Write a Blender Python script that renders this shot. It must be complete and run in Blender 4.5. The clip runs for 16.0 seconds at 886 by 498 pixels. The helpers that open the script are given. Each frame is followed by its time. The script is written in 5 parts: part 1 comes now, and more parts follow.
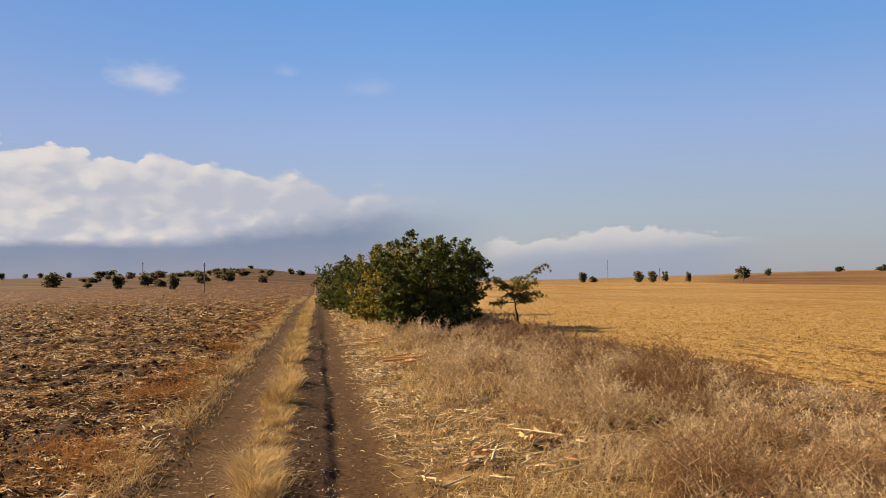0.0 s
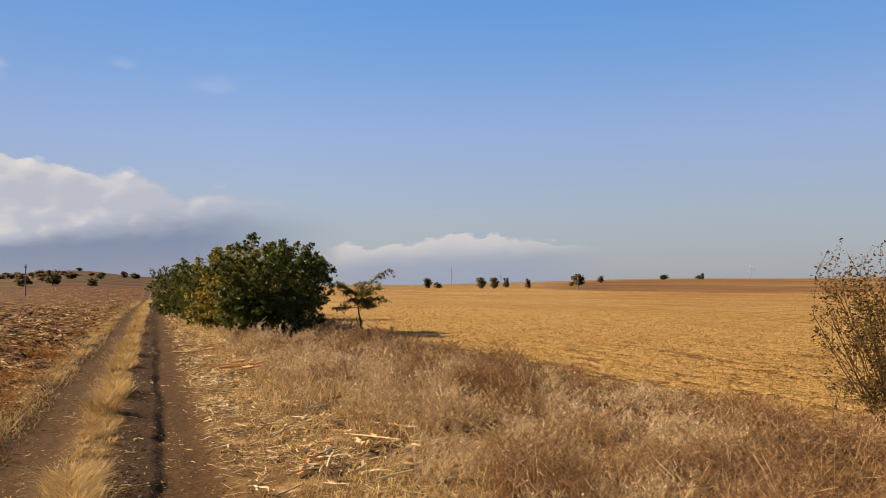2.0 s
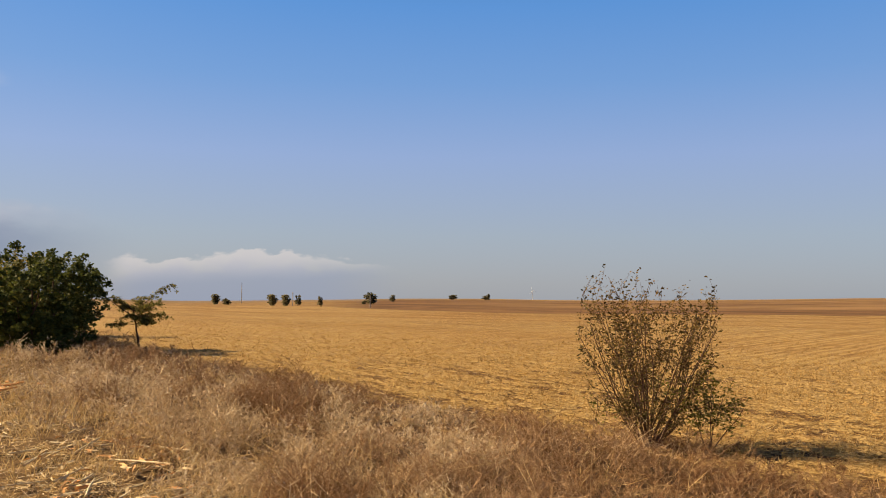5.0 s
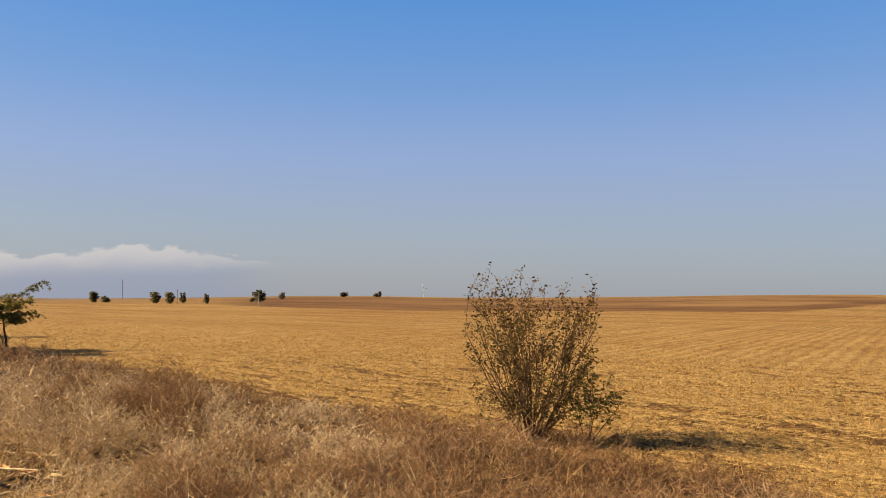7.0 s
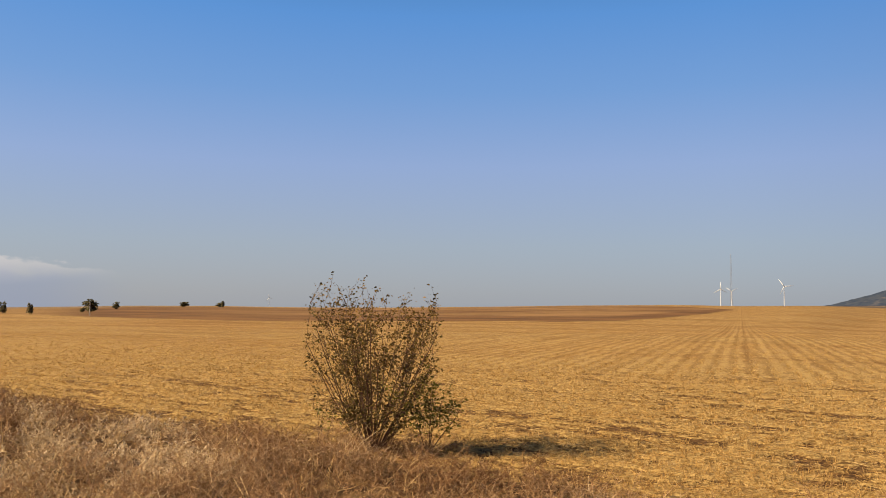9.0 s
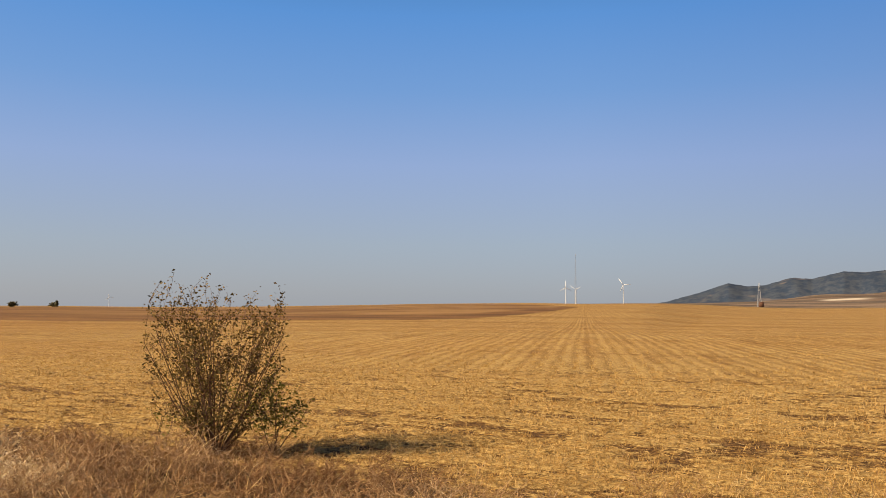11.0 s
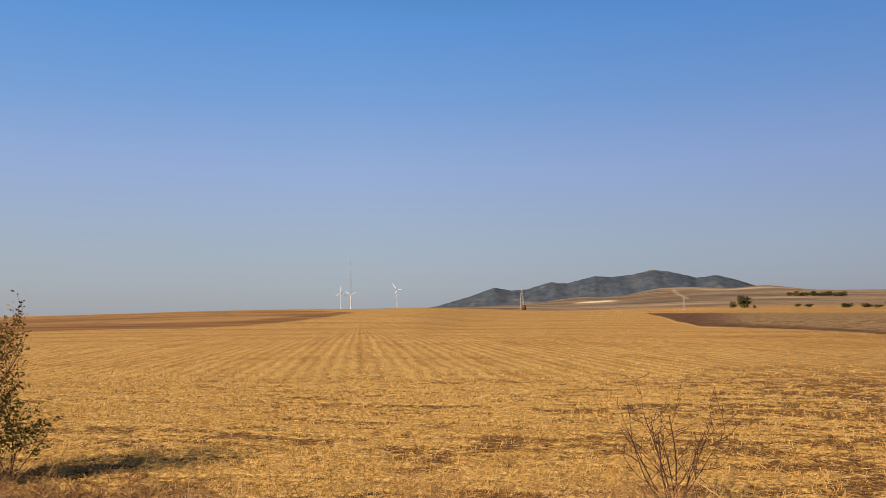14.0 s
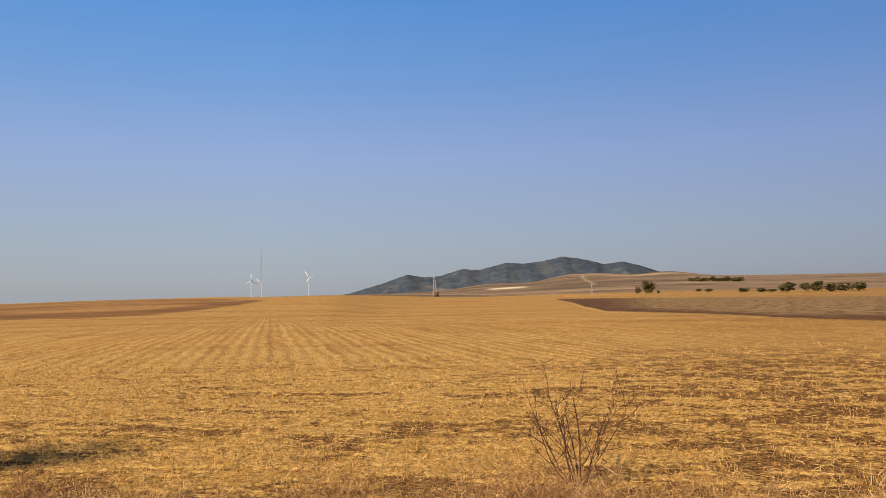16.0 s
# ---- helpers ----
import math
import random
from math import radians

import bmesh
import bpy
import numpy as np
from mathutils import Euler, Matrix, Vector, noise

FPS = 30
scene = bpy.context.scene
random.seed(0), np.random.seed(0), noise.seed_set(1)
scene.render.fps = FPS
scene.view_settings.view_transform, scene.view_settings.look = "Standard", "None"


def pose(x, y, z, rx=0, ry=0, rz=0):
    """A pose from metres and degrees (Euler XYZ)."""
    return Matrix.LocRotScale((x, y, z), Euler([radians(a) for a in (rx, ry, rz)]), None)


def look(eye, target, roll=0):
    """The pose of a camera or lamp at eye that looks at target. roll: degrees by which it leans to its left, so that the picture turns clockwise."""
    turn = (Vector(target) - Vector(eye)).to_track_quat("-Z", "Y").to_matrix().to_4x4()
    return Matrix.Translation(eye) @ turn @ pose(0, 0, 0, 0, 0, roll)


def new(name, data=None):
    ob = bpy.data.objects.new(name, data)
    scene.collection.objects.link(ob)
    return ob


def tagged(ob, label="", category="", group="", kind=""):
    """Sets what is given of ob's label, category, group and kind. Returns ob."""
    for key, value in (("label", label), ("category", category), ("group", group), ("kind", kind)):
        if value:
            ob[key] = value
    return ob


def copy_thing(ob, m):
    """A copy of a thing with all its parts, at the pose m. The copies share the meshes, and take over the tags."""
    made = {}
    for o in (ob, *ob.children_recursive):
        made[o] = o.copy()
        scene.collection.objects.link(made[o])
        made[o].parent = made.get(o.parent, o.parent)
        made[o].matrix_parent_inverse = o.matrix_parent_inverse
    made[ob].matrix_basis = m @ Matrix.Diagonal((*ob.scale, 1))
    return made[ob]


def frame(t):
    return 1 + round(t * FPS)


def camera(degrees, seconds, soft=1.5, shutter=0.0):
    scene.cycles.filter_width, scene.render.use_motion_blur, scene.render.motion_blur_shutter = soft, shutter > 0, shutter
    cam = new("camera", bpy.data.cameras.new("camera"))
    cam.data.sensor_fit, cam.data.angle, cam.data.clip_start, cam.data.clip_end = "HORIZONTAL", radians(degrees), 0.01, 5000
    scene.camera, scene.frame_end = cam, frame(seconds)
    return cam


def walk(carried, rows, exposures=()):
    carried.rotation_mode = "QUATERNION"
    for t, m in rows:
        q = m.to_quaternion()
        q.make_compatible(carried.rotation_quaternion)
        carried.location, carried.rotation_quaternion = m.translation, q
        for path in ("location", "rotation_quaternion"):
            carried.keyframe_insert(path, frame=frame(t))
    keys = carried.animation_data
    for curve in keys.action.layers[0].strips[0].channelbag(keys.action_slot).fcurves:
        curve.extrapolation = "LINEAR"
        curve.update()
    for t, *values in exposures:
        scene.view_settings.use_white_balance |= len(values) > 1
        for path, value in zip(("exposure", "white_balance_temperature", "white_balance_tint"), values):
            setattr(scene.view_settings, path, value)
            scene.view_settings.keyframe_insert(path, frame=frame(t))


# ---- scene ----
# ---- camera ----
cam = camera(56.57, 16.0, soft=0.9)
EYE, ARM = 1.6, 0.315          # eye height; the camera swings round the one who holds it
ROWS = [                       # seconds, yaw, pitch, roll
    (0.0, 2.46, 1.92, 0.95), (0.5, -0.04, 1.91, 0.90), (1.0, -2.97, 1.90, 0.75), (1.5, -5.45, 2.01, 0.49),
    (2.0, -8.24, 2.15, 0.47), (2.5, -10.68, 2.38, 0.34), (3.0, -12.57, 2.57, 0.16), (3.5, -15.02, 2.73, -0.27),
    (4.0, -17.73, 3.00, -0.41), (6.5, -28.30, 3.41, -0.53), (7.0, -30.10, 3.29, -0.46), (7.5, -32.54, 3.37, -0.38),
    (8.0, -34.95, 3.56, -0.44), (8.5, -37.91, 3.82, -0.53), (9.0, -40.66, 4.07, -0.51), (11.5, -53.60, 4.03, -0.14),
    (12.0, -56.44, 4.14, 0.03), (12.5, -58.64, 4.35, 0.25), (13.0, -60.91, 4.50, 0.43), (13.5, -63.82, 4.46, 0.57),
    (14.0, -66.31, 4.38, 0.59), (14.5, -68.57, 4.20, 0.84), (15.0, -70.45, 3.77, 0.85), (15.5, -71.44, 3.40, 0.95),
    (16.0, -72.35, 3.39, 1.01)]
walk(cam, [(t, pose(-ARM * math.sin(radians(yaw)), ARM * math.cos(radians(yaw)) - ARM, EYE, 90 + pitch, roll, yaw)) for t, yaw, pitch, roll in ROWS],
     [(0.0, 1.14), (3.5, 1.10), (7.0, 1.06), (12.5, 1.06), (16.0, 1.08)])

# ---- sun and sky ----
SUN_AZ, SUN_EL = 62.0, 31.0    # left of +y, above the horizon
sun = new("sun", bpy.data.lights.new("sun", "SUN"))
sun.data.energy, sun.data.angle, sun.data.color = 4.7, radians(0.55), (1.0, 0.775, 0.50)
sun_from = Vector((-math.sin(radians(SUN_AZ)) * math.cos(radians(SUN_EL)), math.cos(radians(SUN_AZ)) * math.cos(radians(SUN_EL)), math.sin(radians(SUN_EL))))
sun.matrix_world = look(sun_from * 60, (0, 0, 0))


class Nodes:
    """A short way to write node trees."""

    def __init__(self, tree):
        self.tree = tree

    def __call__(self, kind, inputs=None, **props):
        n = self.tree.nodes.new("ShaderNode" + kind)
        for key, value in props.items():
            setattr(n, key, value)
        for key, value in (inputs or {}).items():
            if isinstance(value, bpy.types.NodeSocket):
                self.tree.links.new(value, n.inputs[key])
            else:
                n.inputs[key].default_value = value
        return n

    def math(self, op, a, b=0.0, c=0.0):
        return self("Math", {0: a, 1: b, 2: c}, operation=op).outputs[0]

    def step(self, x, a, b, lo=0.0, hi=1.0):
        """Smooth step of x from a to b."""
        return self("MapRange", {0: x, 1: a, 2: b, 3: lo, 4: hi}, interpolation_type="SMOOTHSTEP").outputs[0]

    def line(self, x, a, b, lo=0.0, hi=1.0):
        return self("MapRange", {0: x, 1: a, 2: b, 3: lo, 4: hi}).outputs[0]

    def mix(self, f, a, b, blend="MIX"):
        n = self("Mix", {0: f}, data_type="RGBA", blend_type=blend)
        for k, v in ((6, a), (7, b)):
            if isinstance(v, bpy.types.NodeSocket):
                self.tree.links.new(v, n.inputs[k])
            else:
                n.inputs[k].default_value = (*v[:3], 1)
        return n.outputs[2]

    def noise(self, vec, scale, detail=4.0, rough=0.55, out=0):
        return self("TexNoise", {"Vector": vec, "Scale": scale, "Detail": detail, "Roughness": rough}).outputs[out]

    def ramp(self, f, *stops):
        n = self("ValToRGB", {0: f})
        e = n.color_ramp.elements
        while len(e) < len(stops):
            e.new(0.5)
        for el, (p, c) in zip(e, stops):
            el.position, el.color = p, (*c, 1)
        return n.outputs[0]


world = bpy.data.worlds.new("sky")
scene.world = world
world.use_nodes = True
world.node_tree.nodes.clear()
N = Nodes(world.node_tree)
sky = N("TexSky", sky_type="NISHITA", sun_disc=False, sun_elevation=radians(SUN_EL), sun_rotation=radians(-SUN_AZ), air_density=1.0, dust_density=1.4, ozone_density=2.0, altitude=150.0)
way = N("TexCoord").outputs["Generated"]
xyz = N("SeparateXYZ", {0: way}).outputs
azim = N.math("MULTIPLY", N.math("ARCTAN2", N.math("MULTIPLY", xyz[0], -1.0), xyz[1]), 180 / math.pi)
elev = N.math("MULTIPLY", N.math("ARCSINE", xyz[2]), 180 / math.pi)
spot = N("CombineXYZ", {0: N.math("MULTIPLY", azim, 0.10), 1: N.math("MULTIPLY", elev, 0.22), 2: 0.0}).outputs[0]
lumps = N.math("SUBTRACT", N.noise(spot, 2.2, 3.5, 0.48), 0.5)
wisps = N.math("SUBTRACT", N.noise(spot, 5.0, 3.5, 0.52), 0.5)
ripple = N.noise(spot, 6.0, 3.0, 0.5, out=1)
heap_at = N("VectorMath", {0: N("CombineXYZ", {0: N.math("MULTIPLY", azim, 0.16), 1: N.math("MULTIPLY", elev, 0.24), 2: 0.0}).outputs[0], 1: N("VectorMath", {0: ripple, 1: (0.34, 0.34, 0.0)}, operation="MULTIPLY").outputs[0]}, operation="ADD").outputs[0]


def heaps(at):
    """Rounded heads of cumulus at two sizes, 0 to 1."""
    big = N("TexVoronoi", {"Vector": at, "Scale": 1.35, "Smoothness": 0.35}, feature="SMOOTH_F1", voronoi_dimensions="2D").outputs["Distance"]
    small = N("TexVoronoi", {"Vector": at, "Scale": 3.6, "Smoothness": 0.45}, feature="SMOOTH_F1", voronoi_dimensions="2D").outputs["Distance"]
    return N.math("SUBTRACT", 1.0, N.math("ADD", N.math("MULTIPLY", big, 0.72), N.math("MULTIPLY", small, 0.4)))


heap = heaps(heap_at)
relief = N.math("SUBTRACT", heap, heaps(N("VectorMath", {0: heap_at, 1: (0.11, 0.15, 0.0)}, operation="ADD").outputs[0]))
# the haze towards the horizon
SKY_GAIN = 0.0459
height_in_sky = N.line(elev, -2.0, 40.0)
blue = N.ramp(height_in_sky, (0.0, (0.40, 0.42, 0.48)), (0.07, (0.41, 0.44, 0.50)), (0.15, (0.39, 0.465, 0.59)), (0.28, (0.32, 0.45, 0.78)), (0.40, (0.185, 0.385, 0.80)), (0.52, (0.108, 0.33, 0.805)), (0.60, (0.07, 0.25, 0.61)), (0.72, (0.05, 0.13, 0.31)), (1.0, (0.035, 0.08, 0.18)))
blue = N("VectorMath", {0: blue, 1: (10.0, 10.0, 10.0)}, operation="MULTIPLY").outputs[0]
clear = N.mix(0.8, sky.outputs[0], blue)
across = N.math("MULTIPLY", N.line(azim, -105.0, -60.0, 0.74, 1.0), N.line(azim, 5.0, 40.0, 1.0, 0.78))
clear = N.mix(1.0, clear, N("CombineXYZ", {0: across, 1: across, 2: N.math("POWER", across, 0.7)}).outputs[0], "MULTIPLY")
dusty = N.math("MULTIPLY", N.step(elev, 11.0, 1.0), N.step(azim, -25.0, -62.0))
clear = N.mix(dusty, clear, N.mix(1.0, clear, (0.97, 1.0, 1.03), "MULTIPLY"))
clear = N.mix(1.0, clear, (1.02, 1.0, 0.965), "MULTIPLY")
near_sun = N("VectorMath", {0: way, 1: tuple(sun_from)}, operation="DOT_PRODUCT").outputs["Value"]
clear = N.mix(N.step(near_sun, 0.93, 1.0), clear, (26.0, 22.0, 16.5))
# the bank of cumulus beyond the ploughed field
top = N.math("ADD", N.line(azim, 0.0, 29.0, 5.7, 8.7), N.math("ADD", N.math("MULTIPLY", N.math("SUBTRACT", heap, 0.52), N.line(azim, 2.0, 24.0, 1.2, 3.6)), N.math("MULTIPLY", wisps, 0.7)))
foot = N.math("ADD", N.line(azim, 4.0, 20.0, 4.9, 2.45), N.math("MULTIPLY", wisps, N.line(azim, 4.0, 20.0, 1.8, 0.6)))
bank = N.math("MULTIPLY", N.step(N.math("SUBTRACT", top, elev), 0.0, N.line(azim, 2.0, 20.0, 1.3, 0.35)), N.step(N.math("SUBTRACT", elev, foot), N.line(azim, 6.0, 20.0, -1.8, -0.3), N.line(azim, 6.0, 20.0, 1.8, 0.45)))
bank = N.math("MULTIPLY", bank, N.math("MULTIPLY", N.step(azim, -3.0, 9.0), N.step(azim, 130.0, 90.0)))
under = N.math("MULTIPLY", N.math("MULTIPLY", N.step(N.math("SUBTRACT", top, elev), 0.0, 2.6), N.step(azim, -3.0, 10.0)), N.step(azim, 130.0, 90.0))
# the flat one over the stubble
rise2 = N.math("MINIMUM", N.line(azim, -0.3, -3.2, 1.9, 2.85), N.line(N.math("ABSOLUTE", N.math("ADD", azim, 10.8)), 0.0, 8.5, 3.3, 2.45))
top2 = N.math("ADD", rise2, N.math("ADD", N.math("MULTIPLY", wisps, 1.2), N.math("MULTIPLY", N.math("SUBTRACT", heap, 0.5), 2.0)))
foot2 = N.math("ADD", N.line(azim, -1.0, -16.0, 1.3, 2.15), N.math("MULTIPLY", lumps, 0.6))
flat = N.math("MULTIPLY", N.step(N.math("SUBTRACT", top2, elev), 0.0, 0.3), N.step(N.math("SUBTRACT", elev, foot2), -0.9, 1.3))
flat = N.math("MULTIPLY", flat, N.math("MULTIPLY", N.step(azim, 0.2, -1.8), N.step(azim, -20.0, -15.5)))


def puff(az, el, wide, high, most):
    a = N.math("DIVIDE", N.math("SUBTRACT", azim, az), wide)
    b = N.math("DIVIDE", N.math("SUBTRACT", elev, el), high)
    r = N.math("SQRT", N.math("ADD", N.math("MULTIPLY", a, a), N.math("MULTIPLY", b, b)))
    return N.step(N.math("ADD", r, N.math("ADD", N.math("MULTIPLY", wisps, 1.5), N.math("MULTIPLY", b, -0.25))), 1.3, -0.1, 0.0, most)


puffs = N.math("MAXIMUM", puff(22.2, 12.95, 2.3, 0.95, 0.6), N.math("MAXIMUM", puff(13.0, 14.0, 0.9, 0.4, 0.16), puff(7.5, 12.9, 2.0, 0.6, 0.14)))
lit = N.step(N.math("ADD", N.math("ADD", N.math("MULTIPLY", relief, 1.5), N.math("MULTIPLY", wisps, 0.35)), N.math("ADD", N.line(azim, 7.0, 29.0, -0.10, 0.43), N.step(N.math("SUBTRACT", top, elev), 2.2, 0.2, 0.0, 0.35))), 0.0, 1.0)
cloud = N.mix(lit, (5.1, 5.2, 5.9), (7.7, 7.1, 6.75))
shade = N.mix(N.step(N.math("ADD", elev, N.math("MULTIPLY", lumps, 3.0)), 0.3, 3.2), (2.9, 3.1, 4.0), (2.2, 2.7, 3.9))
tint = N.mix(N.math("MULTIPLY", under, 0.96), clear, shade)
tint = N.mix(N.math("MULTIPLY", bank, 0.92), tint, cloud)
below = N.math("MULTIPLY", N.step(N.math("SUBTRACT", top2, elev), 0.2, 1.4, 0.0, 0.55), N.math("MULTIPLY", N.step(azim, 1.5, -3.0), N.step(azim, -21.0, -13.0)))
tint = N.mix(below, tint, (3.0, 3.5, 4.9))
tint = N.mix(N.math("MULTIPLY", flat, 0.62), tint, (7.6, 6.9, 6.6))
tint = N.mix(puffs, tint, (7.0, 6.8, 7.0))
background = N("Background", {"Color": tint, "Strength": SKY_GAIN})
N("OutputWorld", {"Surface": background.outputs[0]})


# ---- materials ----
def material(name, rough=0.9, spec=0.2):
    m = bpy.data.materials.new(name)
    m.use_nodes = True
    m.node_tree.nodes.clear()
    n = Nodes(m.node_tree)
    bsdf = n("BsdfPrincipled", {"Roughness": rough, "Specular IOR Level": spec})
    n.out = n("OutputMaterial", {"Surface": bsdf.outputs[0]})
    n.bsdf = bsdf
    n.pos = n("NewGeometry").outputs["Position"]
    return m, n


def paint(n, colour, bump=None, strength=0.4, distance=0.02):
    n.tree.links.new(colour, n.bsdf.inputs["Base Color"])
    if bump is not None:
        b = n("Bump", {"Height": bump, "Strength": strength, "Distance": distance})
        n.tree.links.new(b.outputs[0], n.bsdf.inputs["Normal"])


def strewn(name, *stops, rough=0.85, through_light=0.0, patch=0.5):
    """Leaves, straw and stems: each island takes its own colour, patches drift over the whole."""
    m, n = material(name, rough, 0.15)
    own = n("NewGeometry").outputs["Random Per Island"]
    drift = n.noise(n.pos, 0.45, 3.0)
    f = n.math("ADD", n.math("MULTIPLY", own, 1 - patch), n.math("MULTIPLY", n.step(drift, 0.3, 0.7), patch))
    col = n.ramp(f, *stops)
    grain = n.noise(n.pos, 90.0, 2.0)
    col = n.mix(n.line(grain, 0.3, 0.7, 0.0, 0.35), col, n.mix(1.0, col, (0.55, 0.5, 0.45), "MULTIPLY"))
    paint(n, col)
    if through_light:
        t = n("BsdfTranslucent", {"Color": col})
        mixer = n("MixShader", {0: through_light, 1: n.bsdf.outputs[0], 2: t.outputs[0]})
        n.tree.links.new(mixer.outputs[0], n.out.inputs["Surface"])
    return m


def simple(name, colour, rough=0.7, scale=6.0, vary=0.35, metal=0.0):
    m, n = material(name, rough, 0.3 if rough < 0.9 else 0.05)
    n.bsdf.inputs["Metallic"].default_value = metal
    a = n.noise(n.pos, scale, 4.0)
    b = n.noise(n.pos, scale * 9, 3.0)
    f = n.math("ADD", n.math("MULTIPLY", a, 0.6), n.math("MULTIPLY", b, 0.4))
    dark = tuple(c * (1 - vary) for c in colour)
    paint(n, n.mix(n.step(f, 0.35, 0.65), dark, colour), b, 0.25, 0.01)
    return m


def ground_material():
    m, n = material("land", 0.95, 0.1)
    sep = n("SeparateXYZ", {0: n.pos}).outputs
    u0 = n.math("ADD", n.math("MULTIPLY", sep[0], CU), n.math("MULTIPLY", sep[1], SU))
    v0 = n.math("ADD", n.math("MULTIPLY", sep[0], -SU), n.math("MULTIPLY", sep[1], CU))
    uv = n("CombineXYZ", {0: u0, 1: n.math("MULTIPLY", v0, 0.12), 2: 0.0}).outputs[0]
    n1, n2, n3 = n.noise(n.pos, 0.35, 4.0), n.noise(n.pos, 3.0, 5.0, 0.6), n.noise(n.pos, 24.0, 4.0, 0.65)
    fine = n.noise(n.pos, 110.0, 3.0)
    big = n.noise(n.pos, 0.035, 4.0)
    u = n.math("ADD", u0, n.math("MULTIPLY", n.math("SUBTRACT", n2, 0.5), 0.35))
    # bare earth of the track
    earth = n.mix(n.step(n3, 0.35, 0.65), (0.041, 0.020, 0.007), (0.090, 0.047, 0.016))
    earth = n.mix(n.step(n2, 0.55, 0.75, 0, 0.6), earth, (0.118, 0.068, 0.028))
    earth = n.mix(n.step(fine, 0.62, 0.72, 0, 0.5), earth, (0.28, 0.19, 0.11))
    # straw litter on earth
    straw = n.mix(n.step(n3, 0.3, 0.7), (0.25, 0.155, 0.062), (0.47, 0.32, 0.14))
    straw = n.mix(n.step(n2, 0.5, 0.7, 0, 0.75), straw, (0.15, 0.092, 0.045))
    # turned soil with chopped maize
    dirt = n.mix(n.step(n3, 0.4, 0.6), (0.020, 0.009, 0.004), (0.060, 0.027, 0.010))
    dirt = n.mix(n.step(n.noise(n("VectorMath", {0: n.pos, 1: (7.0, 16.0, 9.0)}, operation="MULTIPLY").outputs[0], 1.0, 5.0, 0.7), 0.54, 0.64), dirt, (0.22, 0.10, 0.028))
    far_dirt = n.mix(n.step(n1, 0.35, 0.65), (0.044, 0.018, 0.006), (0.095, 0.040, 0.012))
    dist = n("VectorMath", {0: n.pos}, operation="LENGTH").outputs["Value"]
    trash = n.noise(n("CombineXYZ", {0: n.math("MULTIPLY", u0, 0.8), 1: n.math("MULTIPLY", v0, 0.22), 2: 0.0}).outputs[0], 1.0, 8.0, 0.78)
    far_dirt = n.mix(n.step(trash, 0.51, 0.59), far_dirt, (0.25, 0.122, 0.038))
    dirt = n.mix(n.step(dist, 30.0, 110.0, 0.0, 0.9), dirt, far_dirt)
    # stubble, in drilled rows
    along = radians(-60.5)
    row = n.math("ADD", n.math("MULTIPLY", sep[0], math.cos(along)), n.math("MULTIPLY", sep[1], math.sin(along)))
    row = n.math("ADD", row, n.math("MULTIPLY", n.math("SUBTRACT", n1, 0.5), 0.5))
    wave = n.math("SINE", n.math("MULTIPLY", row, 2 * math.pi / 0.48))
    broad = n.math("SINE", n.math("MULTIPLY", row, 2 * math.pi / 1.92))
    gold = n.mix(n.step(n.math("ADD", n3, n.math("MULTIPLY", wave, n.step(u0, 13.0, 24.0, 0.0, 0.055))), 0.36, 0.62), (0.190, 0.112, 0.036), (0.495, 0.345, 0.130))
    gold = n.mix(n.step(fine, 0.46, 0.60, 0.0, 0.4), gold, (0.30, 0.18, 0.060))
    gold = n.mix(n.math("MULTIPLY", n.math("MULTIPLY", n.step(broad, 0.2, 1.0), n.step(n1, 0.42, 0.6)), n.step(u0, 14.0, 24.0)), gold, n.mix(1.0, gold, (0.80, 0.74, 0.68), "MULTIPLY"))
    mottle = n.noise(n.pos, 1.7, 6.0, 0.7)
    gold = n.mix(n.math("MULTIPLY", n.step(mottle, 0.50, 0.62, 0.0, 0.65), n.step(dist, 18.0, 32.0)), gold, (0.20, 0.110, 0.036))
    soil = n.mix(n.step(n.noise(n.pos, 11.0, 6.0, 0.8), 0.45, 0.58), (0.062, 0.030, 0.011), (0.205, 0.115, 0.039))
    mats = n("Attribute", attribute_name="straw").outputs["Fac"]
    gold = n.mix(n.step(n.math("ADD", mats, n.math("MULTIPLY", n.math("SUBTRACT", n3, 0.5), 1.0)), 0.15, 0.75), soil, gold)
    gold = n.mix(n.step(n2, 0.56, 0.72, 0, 0.3), gold, (0.38, 0.25, 0.09))
    lengthwise = n.math("ADD", n.math("MULTIPLY", sep[0], -math.sin(along)), n.math("MULTIPLY", sep[1], math.cos(along)))
    combed = n.noise(n("CombineXYZ", {0: n.math("MULTIPLY", row, 1.1), 1: n.math("MULTIPLY", lengthwise, 0.035), 2: 0.0}).outputs[0], 1.0, 5.0, 0.65)
    drawn = n.noise(uv, 0.30, 5.0, 0.65)
    gold = n.mix(n.math("MULTIPLY", n.step(combed, 0.44, 0.64, 0.0, 0.36), n.step(u0, 12.0, 30.0)), gold, n.mix(1.0, gold, (0.58, 0.48, 0.38), "MULTIPLY"))
    bands = n.noise(uv, 0.07, 5.0, 0.7)
    gold = n.mix(n.math("MULTIPLY", n.step(bands, 0.46, 0.60, 0.0, 0.8), n.step(dist, 18.0, 60.0)), gold, n.mix(1.0, gold, (0.72, 0.60, 0.48), "MULTIPLY"))
    gold = n.mix(n.step(drawn, 0.52, 0.66, 0.0, 0.5), gold, n.mix(1.0, gold, (0.62, 0.50, 0.40), "MULTIPLY"))
